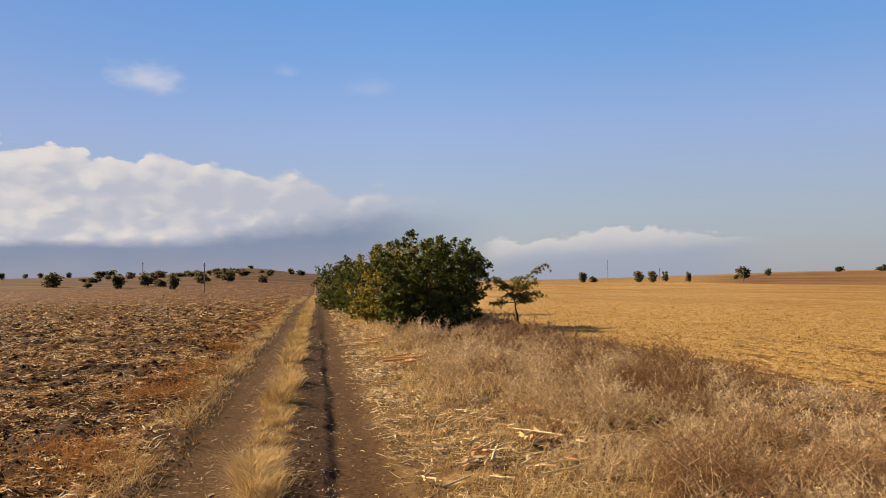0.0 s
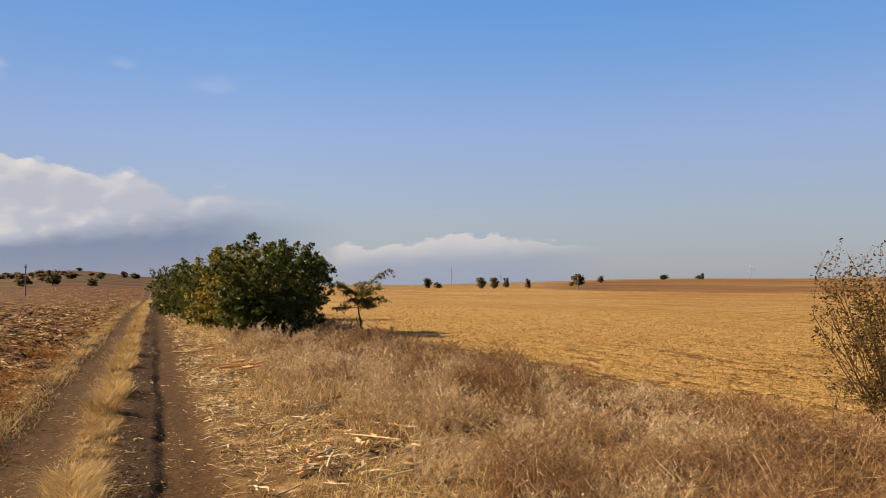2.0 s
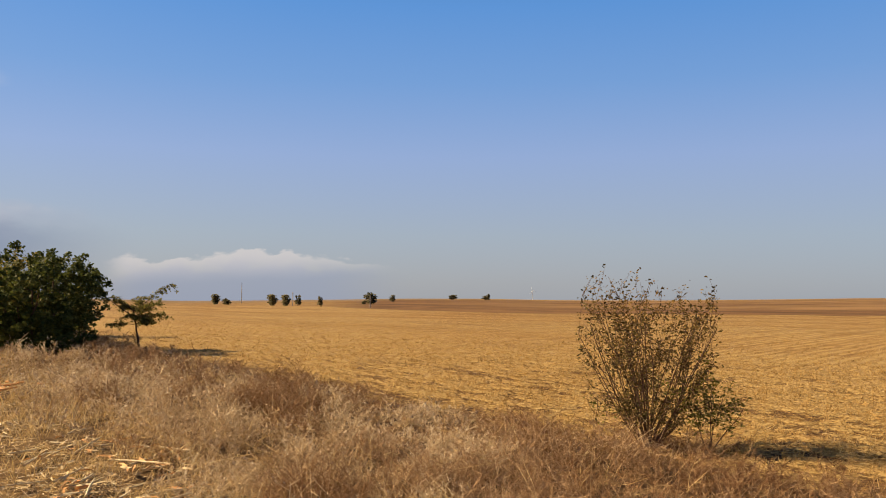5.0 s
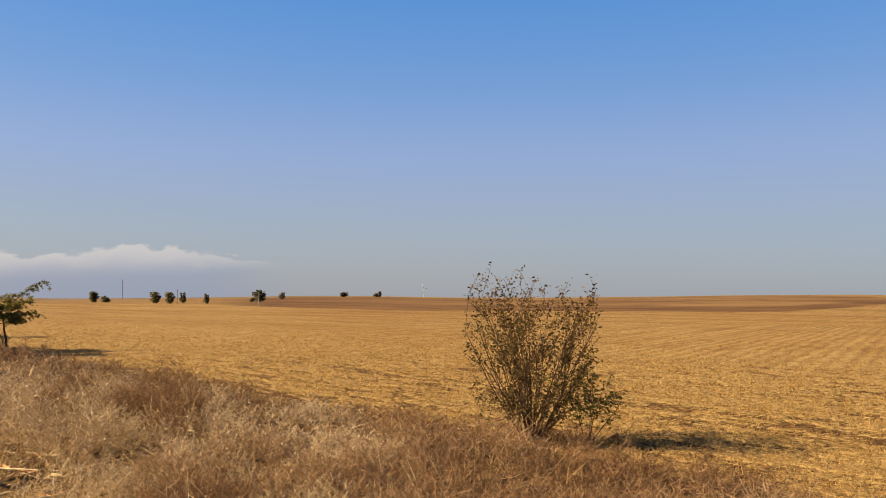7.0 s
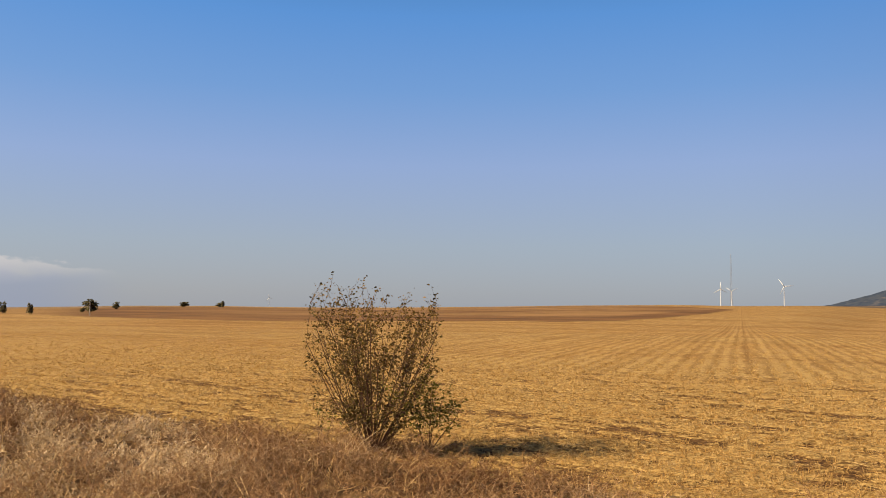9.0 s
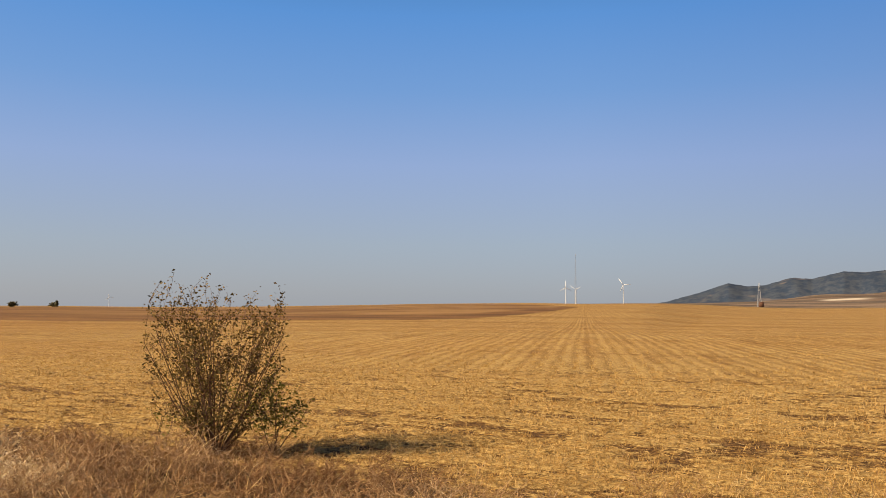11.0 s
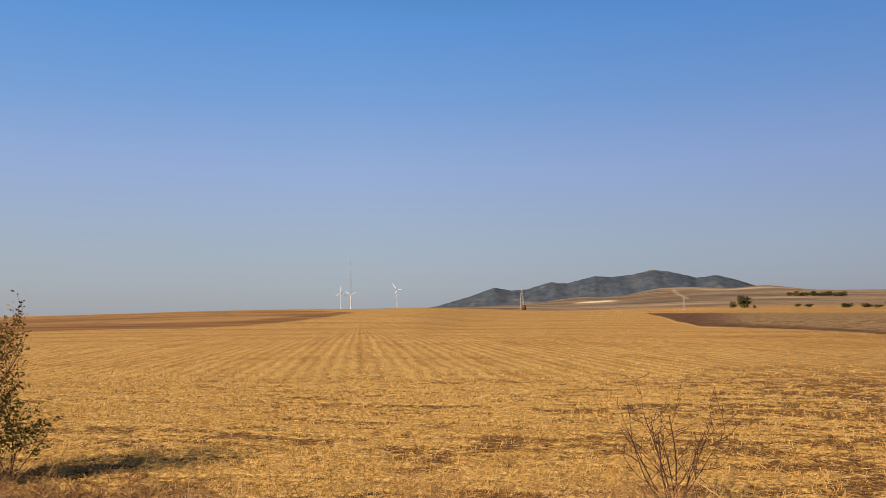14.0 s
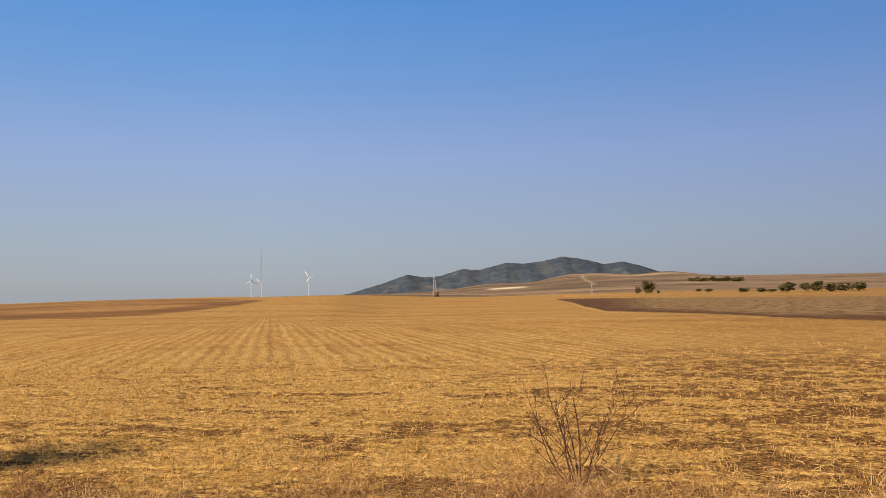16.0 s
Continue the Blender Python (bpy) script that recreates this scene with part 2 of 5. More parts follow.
    gold = n.mix(n.step(big, 0.35, 0.65, 0.0, 0.4), gold, n.mix(1.0, gold, (1.0, 0.86, 0.7), "MULTIPLY"))
    # far fields
    brown = n.mix(n.step(n.noise(uv, 0.05, 7.0, 0.75), 0.42, 0.58), (0.095, 0.048, 0.019), (0.165, 0.088, 0.033))
    speck = n.noise(n("VectorMath", {0: n.pos, 1: (0.035, 0.30, 0.0)}, operation="MULTIPLY").outputs[0], 1.0, 8.0, 0.8)
    dark = n.mix(n.step(speck, 0.44, 0.62), (0.056, 0.027, 0.012), (0.120, 0.064, 0.030))
    dark = n.mix(n.step(n.noise(uv, 0.12, 4.0), 0.5, 0.66, 0.0, 0.6), dark, (0.085, 0.046, 0.022))
    brown = n.mix(n.step(n.noise(uv, 0.22, 5.0, 0.7), 0.48, 0.58, 0.0, 0.7), brown, n.mix(1.0, brown, (1.5, 1.45, 1.35), "MULTIPLY"))
    bands_up = n.noise(n("VectorMath", {0: n.pos, 1: (0.010, 0.010, 0.0)}, operation="MULTIPLY").outputs[0], 1.0, 6.0, 0.75)
    brown = n.mix(n("Attribute", attribute_name="upper").outputs["Fac"], brown, n.mix(n.step(bands_up, 0.40, 0.60), (0.13, 0.068, 0.026), (0.26, 0.150, 0.058)))
    plots = n("TexVoronoi", {"Vector": n("VectorMath", {0: n.pos, 1: (1.0, 0.45, 0.0)}, operation="MULTIPLY").outputs[0], "Scale": 0.0095}).outputs["Color"]
    plot = n("SeparateColor", {0: plots}).outputs[0]
    strips = n.noise(n("VectorMath", {0: n.pos, 1: (0.0075, 0.0008, 0.0)}, operation="MULTIPLY").outputs[0], 1.0, 4.0, 0.65)
    # plots of differing crops, all greyed in the colour as haze would
    pale = n.ramp(n.math("ADD", n.math("MULTIPLY", plot, 0.4), n.step(strips, 0.46, 0.54, 0.0, 0.6)), (0.0, (0.080, 0.060, 0.044)), (0.3, (0.19, 0.130, 0.086)), (0.55, (0.27, 0.195, 0.135)), (0.75, (0.105, 0.078, 0.056)), (1.0, (0.36, 0.28, 0.20)))
    pale = n.mix(n.step(n.noise(n.pos, 0.008, 7.0, 0.7), 0.42, 0.60, 0.0, 0.75), pale, n.mix(1.0, pale, (0.5, 0.5, 0.48), "MULTIPLY"))
    zone = lambda key: n("Attribute", attribute_name=key).outputs["Fac"]
    # lay them side by side, across the track
    col = n.mix(n.step(u, -1.85, -1.60), dirt, n.mix(n.step(n2, 0.56, 0.72), n.mix(0.3, dirt, earth), n.mix(0.5, straw, earth)))
    col = n.mix(n.step(u, -1.42, -1.20), col, earth)
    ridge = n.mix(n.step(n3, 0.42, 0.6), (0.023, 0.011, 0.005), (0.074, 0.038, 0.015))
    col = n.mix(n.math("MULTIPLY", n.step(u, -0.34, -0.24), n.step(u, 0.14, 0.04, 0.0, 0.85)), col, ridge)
    col = n.mix(n.math("MULTIPLY", n.step(u, -0.74, -0.62), n.step(u, -0.30, -0.42)), col, n.mix(0.3, earth, straw))
    col = n.mix(n.step(u, 0.5, 0.72), col, n.mix(n.step(n.math("ADD", n.math("MULTIPLY", n2, 0.5), n.math("MULTIPLY", n3, 0.5)), 0.36, 0.50), straw, n.mix(0.15, earth, straw)))
    col = n.mix(n.step(u, 1.2, 2.2), col, n.mix(n.step(n2, 0.4, 0.6), (0.065, 0.036, 0.017), (0.17, 0.102, 0.043)))
    col = n.mix(n.step(u, 6.0, 6.9), col, gold)
    col = n.mix(zone("brown"), col, brown)
    bars = n.noise(n("VectorMath", {0: n.pos, 1: (0.012, 0.055, 0.0)}, operation="MULTIPLY").outputs[0], 1.0, 6.0, 0.7)
    col = n.mix(zone("meadow"), col, n.ramp(bars, (0.36, (0.034, 0.016, 0.006)), (0.50, (0.060, 0.029, 0.010)), (0.60, (0.125, 0.066, 0.023)), (0.70, (0.066, 0.034, 0.012))))
    weedy = n.noise(n("VectorMath", {0: n.pos, 1: (0.10, 0.45, 0.0)}, operation="MULTIPLY").outputs[0], 1.0, 8.0, 0.85)
    dark = n.mix(n.math("MULTIPLY", n.step(weedy, 0.44, 0.53, 0.0, 0.85), zone("inner")), dark, (0.235, 0.165, 0.082))
    col = n.mix(n.math("MULTIPLY", zone("headland"), n.step(mottle, 0.35, 0.6)), col, (0.54, 0.39, 0.175))
    col = n.mix(zone("dark"), col, dark)
    col = n.mix(zone("pale"), col, pale)
    col = n.mix(zone("chalk"), col, (0.52, 0.45, 0.35))
    rough = n.math("ADD", n.math("MULTIPLY", n3, 0.6), n.math("MULTIPLY", fine, 0.4))
    paint(n, col, rough, 0.6, 0.03)
    return m


# ---- the lie of the land ----
ROAD = radians(11.1)                      # the track's bearing, left of +y
CU, SU = math.cos(ROAD), math.sin(ROAD)


def to_uv(x, y):
    """u across the track to its right, v along it."""
    return x * CU + y * SU, -x * SU + y * CU


def to_xy(u, v):
    return u * CU - v * SU, u * SU + v * CU


SKYLINE_AZ = [-180, -120, -100, -87, -84, -80, -76, -72, -68, -64, -60, -57, -53, -49, -46, -38, -31, -25, -20, -17, -13, -9, -5, 0, 8, 12.7, 15.5, 17.2, 19, 24, 31, 60, 180]
SKYLINE_EL = [0.3, 0.98, 1.1, 1.22, 1.18, 0.97, 0.76, 0.5, 0.4, 0.42, 0.36, 0.42, 0.36, 0.3, 0.2, 0.0, -0.07, 0.0, -0.04, -0.14, -0.25, -0.34, -0.4, -0.3, 0.2, 0.55, 0.95, 0.86, 0.62, 0.44, 0.42, 0.4, 0.3]


def smooth(x, a, b):
    t = np.clip((x - a) / (b - a), 0, 1)
    return t * t * (3 - 2 * t)


def terrain(x, y):
    """Height of the land without ruts and clods: flat near by, slow swells far off."""
    d = np.hypot(x, y) + 1e-6
    az = np.degrees(np.arctan2(-x, y))
    swell = sum(np.interp((az + o + 180) % 360 - 180, SKYLINE_AZ, SKYLINE_EL) for o in (-0.8, 0, 0.8)) / 3
    east = smooth(-az, 64, 76) * smooth(az, -150, -110)
    reach = 800 + 1700 * east
    rise = smooth(np.log(d), np.log(75 + 330 * east), np.log(reach))
    dip = -1.5 * smooth(np.log(d), math.log(45), math.log(230))
    knolls = sum(h * np.exp(-((az + a) / w) ** 2 - ((d - far) / deep) ** 2) for a, w, far, deep, h in ((81.0, 2.0, 2550, 420, 18), (83.4, 1.8, 2800, 420, 15), (87.6, 2.2, 2800, 420, 17), (75.6, 2.2, 2500, 400, 9)))
    return dip + (d * np.tan(np.radians(swell)) + 1.5) * rise * np.where(d > reach, (reach / d) ** 0.15, 1) + knolls


LAND = ground_material()
WEED = strewn("dry weed", (0.0, (0.20, 0.118, 0.055)), (0.3, (0.46, 0.322, 0.168)), (0.65, (0.70, 0.535, 0.315)), (1.0, (0.88, 0.76, 0.55)), through_light=0.22, patch=0.35)
RUST = strewn("rust weed", (0.0, (0.115, 0.052, 0.022)), (0.4, (0.26, 0.142, 0.064)), (0.75, (0.45, 0.300, 0.160)), (1.0, (0.68, 0.53, 0.34)), through_light=0.2, patch=0.4)
SEED = strewn("seed head", (0.0, (0.34, 0.23, 0.12)), (0.5, (0.48, 0.36, 0.21)), (1.0, (0.74, 0.63, 0.47)), patch=0.1)
GRASS = strewn("dry grass", (0.0, (0.28, 0.178, 0.070)), (0.5, (0.60, 0.415, 0.168)), (1.0, (0.84, 0.68, 0.39)), through_light=0.25, patch=0.35)
STRAW = strewn("straw", (0.0, (0.20, 0.108, 0.032)), (0.4, (0.45, 0.275, 0.085)), (0.75, (0.57, 0.385, 0.145)), (1.0, (0.68, 0.52, 0.27)), through_light=0.3, patch=0.2)
HUSK = strewn("maize trash", (0.0, (0.075, 0.032, 0.011)), (0.28, (0.23, 0.098, 0.026)), (0.55, (0.46, 0.235, 0.064)), (0.76, (0.68, 0.46, 0.180)), (0.92, (0.80, 0.66, 0.40)), (1.0, (0.82, 0.78, 0.70)), patch=0.08)
CLOD = simple("clod", (0.040, 0.018, 0.007), 0.95, 12.0, 0.6)
ORANGE = strewn("orange weed", (0.0, (0.17, 0.068, 0.020)), (0.5, (0.44, 0.205, 0.056)), (1.0, (0.66, 0.38, 0.135)), through_light=0.15, patch=0.4)
CRUMB = simple("earth crumb", (0.095, 0.054, 0.026), 0.95, 20.0, 0.55)
PALE = strewn("maize stalk", (0.0, (0.36, 0.235, 0.10)), (0.5, (0.60, 0.44, 0.22)), (1.0, (0.86, 0.73, 0.49)), patch=0.2)
LEAF = strewn("green leaf", (0.0, (0.036, 0.050, 0.013)), (0.45, (0.074, 0.092, 0.020)), (0.85, (0.135, 0.140, 0.030)), (1.0, (0.25, 0.205, 0.045)), rough=0.6, through_light=0.3, patch=0.3)
YELLOWING = strewn("yellowing leaf", (0.0, (0.080, 0.088, 0.018)), (0.5, (0.21, 0.190, 0.036)), (0.85, (0.40, 0.30, 0.055)), (1.0, (0.50, 0.33, 0.065)), rough=0.6, through_light=0.3, patch=0.2)
OLIVE = strewn("olive leaf", (0.0, (0.052, 0.044, 0.014)), (0.5, (0.130, 0.092, 0.026)), (0.85, (0.26, 0.155, 0.044)), (1.0, (0.40, 0.24, 0.07)), rough=0.6, through_light=0.25, patch=0.25)
FEATHER = strewn("feathery leaf", (0.0, (0.095, 0.100, 0.022)), (0.5, (0.20, 0.185, 0.042)), (1.0, (0.36, 0.28, 0.07)), rough=0.6, through_light=0.4, patch=0.1)
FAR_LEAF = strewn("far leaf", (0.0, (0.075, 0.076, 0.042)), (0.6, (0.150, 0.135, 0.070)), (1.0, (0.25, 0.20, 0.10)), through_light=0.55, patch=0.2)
# olive-brown leaves, paled in the colour to stand for distance haze
HAZY_LEAF = strewn("hazy far leaf", (0.0, (0.115, 0.090, 0.048)), (0.6, (0.20, 0.150, 0.080)), (1.0, (0.30, 0.215, 0.110)), through_light=0.42, patch=0.2)
BARK = simple("bark", (0.13, 0.085, 0.055), 0.9, 14.0, 0.5)
RED_TWIG = simple("red twig bark", (0.075, 0.034, 0.022), 0.85, 30.0, 0.4)
TWIG = simple("twig bark", (0.125, 0.066, 0.038), 0.85, 30.0, 0.4)
STONE = simple("stone", (0.32, 0.28, 0.23), 0.85, 30.0, 0.4)
WHITE = simple("turbine paint", (0.52, 0.54, 0.58), 0.45, 0.2, 0.06)
STEEL = simple("galvanised steel", (0.28, 0.29, 0.32), 0.5, 2.0, 0.25)
POLE_WOOD = simple("grey pole wood", (0.36, 0.32, 0.28), 0.85, 5.0, 0.35)
RUSTY = simple("rusty brown board", (0.12, 0.055, 0.032), 0.8, 3.0, 0.5)


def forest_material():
    """Woods with a few pale clearings; the blue of distance haze is mixed into the colour."""
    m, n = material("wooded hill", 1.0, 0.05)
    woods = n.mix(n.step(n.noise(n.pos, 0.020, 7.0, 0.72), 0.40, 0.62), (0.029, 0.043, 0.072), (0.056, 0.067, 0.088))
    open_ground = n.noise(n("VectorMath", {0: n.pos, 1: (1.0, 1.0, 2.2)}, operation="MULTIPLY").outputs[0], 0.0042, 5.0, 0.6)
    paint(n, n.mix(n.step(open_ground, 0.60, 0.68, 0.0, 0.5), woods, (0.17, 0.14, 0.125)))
    return m


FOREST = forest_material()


# ---- mesh helpers ----
rng = np.random.default_rng(7)


def mesh_of(name, verts, faces):
    """A mesh from arrays: verts (n, 3), faces (m, 3 or 4)."""
    me = bpy.data.meshes.new(name)
    faces = np.asarray(faces, dtype=np.int32)
    k = faces.shape[1]
    me.vertices.add(len(verts))
    me.vertices.foreach_set("co", np.asarray(verts, dtype=np.float32).ravel())
    me.loops.add(faces.size)
    me.loops.foreach_set("vertex_index", faces.ravel())
    me.polygons.add(len(faces))
    me.polygons.foreach_set("loop_start", np.arange(0, faces.size, k, dtype=np.int32))
    me.polygons.foreach_set("loop_total", np.full(len(faces), k, dtype=np.int32))
    me.update(calc_edges=True)
    return me


def mesh_thing(name, verts, faces, mat, parent=None, soft=False):
    me = mesh_of(name, verts, faces)
    me.materials.append(mat)
    if soft:
        me.polygons.foreach_set("use_smooth", np.ones(len(me.polygons), dtype=bool))
    ob = new(name, me)
    ob.parent = parent
    return ob


def unit(a):
    return a / (np.linalg.norm(a, axis=-1, keepdims=True) + 1e-9)


def ribbons(points, widths, side):
    """Flat strips: points (n, k, 3) along each, widths (n, k), side (n, 3) the way across. Returns verts, faces."""
    n, k, _ = points.shape
    off = side[:, None, :] * widths[:, :, None] * 0.5
    verts = np.stack([points - off, points + off], 2).reshape(n * k * 2, 3)
    base = (np.arange(n) * k * 2)[:, None, None]
    i = np.arange(k - 1)[None, :, None] * 2
    faces = (base + i + np.array([0, 1, 3, 2])[None, None, :]).reshape(-1, 4)
    return verts, faces


def join(*pieces):
    verts, faces, n = [], [], 0
    for v, f in pieces:
        verts.append(v), faces.append(np.asarray(f) + n)
        n += len(v)
    return np.concatenate(verts), np.concatenate(faces)


def tubes(start, end, r0, r1, sides=5):
    """Tapered sticks from start (n, 3) to end (n, 3)."""
    n = len(start)
    axis = unit(end - start)
    ref = np.where(np.abs(axis[:, 2:3]) > 0.9, np.array([[1.0, 0, 0]]), np.array([[0, 0, 1.0]]))
    a = unit(np.cross(axis, ref))
    b = np.cross(axis, a)
    ang = np.linspace(0, 2 * math.pi, sides, endpoint=False)
    ring = a[:, None] * np.cos(ang)[None, :, None] + b[:, None] * np.sin(ang)[None, :, None]
    lo = start[:, None] + ring * np.asarray(r0).reshape(-1, 1, 1)
    hi = end[:, None] + ring * np.asarray(r1).reshape(-1, 1, 1)
    verts = np.stack([lo, hi], 1).reshape(-1, 3)
    base = (np.arange(n) * 2 * sides)[:, None, None]
    i = np.arange(sides)
    j = (i + 1) % sides
    faces = (base + np.stack([i, j, j + sides, i + sides], 1)[None]).reshape(-1, 4)
    return verts, faces


def box(lo, hi):
    x0, y0, z0 = lo
    x1, y1, z1 = hi
    v = np.array([(x, y, z) for z in (z0, z1) for x, y in ((x0, y0), (x1, y0), (x1, y1), (x0, y1))], dtype=float)
    return v, np.array([(3, 2, 1, 0), (4, 5, 6, 7), (0, 1, 5, 4), (1, 2, 6, 5), (2, 3, 7, 6), (3, 0, 4, 7)])


def fuzz(x, y, scale, seed=0.0):
    """Cheap smooth noise in numpy, about -1 to 1."""
    x, y = x * scale + seed * 1.7, y * scale - seed * 2.3
    return (np.sin(x * 1.3 + 1.9 * np.sin(y * 0.9 + seed)) + np.sin(y * 1.7 + 1.4 * np.sin(x * 1.1 - seed)) + np.sin((x + y) * 0.8 + 2.2 * np.sin((x - y) * 0.6))) / 3


def plot_edge(deg):
    """Distance of the ploughed plot's near edge by bearing, a little ragged."""
    edge = np.interp(-deg, [80.2, 82.1, 83.6, 87.3, 91, 94.3, 99.6, 106], [540, 231, 148, 118, 88, 62, 50, 44])
    return edge * (1 + 0.025 * fuzz(deg, 0 * deg, 2.6, 4) + 0.02 * fuzz(deg, 0 * deg, 9.0, 6))


def dark_field(deg, dist):
    """The ploughed plot that cuts into the stubble, by bearing and distance, 0 to 1."""
    near_edge = plot_edge(deg)
    far_edge = np.interp(-deg, [80, 83.7, 91, 99.7, 106], [560, 550, 510, 460, 440])
    return smooth(dist / near_edge, 0.97, 1.03) * (1 - smooth(dist / far_edge, 0.97, 1.03)) * smooth(-deg, 80.0, 80.4) * (deg > -140)


def thin_cover(x, y):
    """Where the straw lies thin, 0 to 1: streaks along the headland, fading into the rows."""
    u, v = to_uv(x, y)
    w = u + 0.35 * fuzz(v * 0.2, 0 * v, 1.0, 3)
    belt = 1.35 * np.exp(-((u - 6.8) / 0.5) ** 2) + 0.7 * np.exp(-((w - 7.9) / 0.4) ** 2) + np.exp(-((w - 10.3) / 0.75) ** 2) + 0.85 * np.exp(-((w - 14.1) / 0.55) ** 2) + 0.5 * np.exp(-((w - 18.5) / 0.8) ** 2)
    belt = belt * (1 + 0.7 * smooth(-v, -2.5, 3)) * (0.8 + 0.55 * fuzz(u * 1.4, v * 0.5, 1.0, 24))
    streak = 1.15 * belt + 0.46 * fuzz(u, v * 0.07, 4.6, 15) + 0.36 * fuzz(u, v * 0.10, 9.0, 18) + 0.3 * smooth(-v, -2.5, 3) + 0.5 * smooth(-v, -2.0, 6.0) + 0.4 * smooth(-np.degrees(np.arctan2(-x, y)), 78, 98)
    return smooth(streak, 0.05, 1.05) * np.interp(u, [6.0, 7.0, 16.0, 30.0, 70.0], [0.7, 1.0, 1.0, 0.65, 0.25])


def lattice(x, y, seed):
    """Value noise, 0 to 1."""
    i, j = np.floor(x), np.floor(y)
    fx, fy = x - i, y - j
    fx, fy = fx * fx * (3 - 2 * fx), fy * fy * (3 - 2 * fy)
    i, j = i.astype(np.int64), j.astype(np.int64)

    def at(a, b):
        h = (a * 374761393 + b * 668265263 + seed * 1442695041) & 0xFFFFFFFF
        h = ((h ^ (h >> 13)) * 1274126177) & 0xFFFFFFFF
        return ((h ^ (h >> 16)) & 0xFFFF) / 65535.0

    return (at(i, j) * (1 - fx) + at(i + 1, j) * fx) * (1 - fy) + (at(i, j + 1) * (1 - fx) + at(i + 1, j + 1) * fx) * fy


def octaves(x, y, scale, count, gain, seed):
    total, weight, amp = 0.0, 0.0, 1.0
    for k in range(count):
        total = total + amp * lattice(x * scale + 17.3 * k, y * scale - 9.1 * k, seed + k)
        weight, amp, scale = weight + amp, amp * gain, scale * 2.1
    return total / weight


def straw_mats(x, y):
    """How thick the straw lies on the stubble, 0 (bare soil) to 1, in mats a hand to a stride wide."""
    x, y = np.asarray(x, dtype=float), np.asarray(y, dtype=float)
    u, v = to_uv(x, y)
    t = octaves(u, v * 0.28, 6.0, 3, 0.85, 11) + 0.2 * (octaves(u, v * 0.3, 1.3, 2, 0.6, 19) - 0.5)
    away = smooth(np.hypot(x, y), 15, 30)
    floor_at = 0.395 + 0.135 * thin_cover(x, y) + 0.03 * smooth(-np.degrees(np.arctan2(-x, y)), 72, 96)
    return (0.1 + 0.9 * smooth(t, floor_at - 0.05, floor_at + 0.12)) * (1 - away) + (0.85 - 0.30 * smooth(-np.degrees(np.arctan2(-x, y)), 70, 96)) * away


def height(x, y):
    """The ground with ruts, ridges and clods."""
    x, y = np.asarray(x, dtype=float), np.asarray(y, dtype=float)
    u, v = to_uv(x, y)
    near = 1 - smooth(np.hypot(x, y), 60, 160)
    w = u + 0.05 * fuzz(u * 0.2, v, 0.8, 3)
    rut_l = -0.06 * np.exp(-((w + 1.03) / 0.30) ** 4)
    rut_r = -(0.072 + 0.018 * fuzz(u, v, 1.6, 21)) * smooth(w + 0.035 * fuzz(u * 0.3, v, 3.3, 11) + 0.012 * fuzz(u * 0.5, v, 9.0, 14), 0.03, 0.175) * (1 - smooth(w, 0.42, 0.75))
    ridge = 0.035 * np.exp(-((w + 0.42) / 0.35) ** 4)
    bank = 0.06 * smooth(w, 0.7, 1.6) * (1 - smooth(w, 6.0, 7.4))
    furrow = smooth(-u, 1.5, 2.3) * (0.34 * (octaves(u, v * 0.7, 1.9, 4, 0.62, 31) - 0.5) + 0.05 * fuzz(u, v * 0.3, 4.2, 5)) * (1 - 0.6 * smooth(v, 16, 45))
    mats = 0.03 * smooth(u, 6.3, 7.0) * straw_mats(x, y) * (1 - smooth(np.hypot(x, y), 26, 45))
    rough = 0.004 * fuzz(u, v, 11, 2) + 0.012 * fuzz(u, v, 1.9, 4)
    return terrain(x, y) + near * (rut_l + rut_r + ridge + bank + furrow + mats + rough)


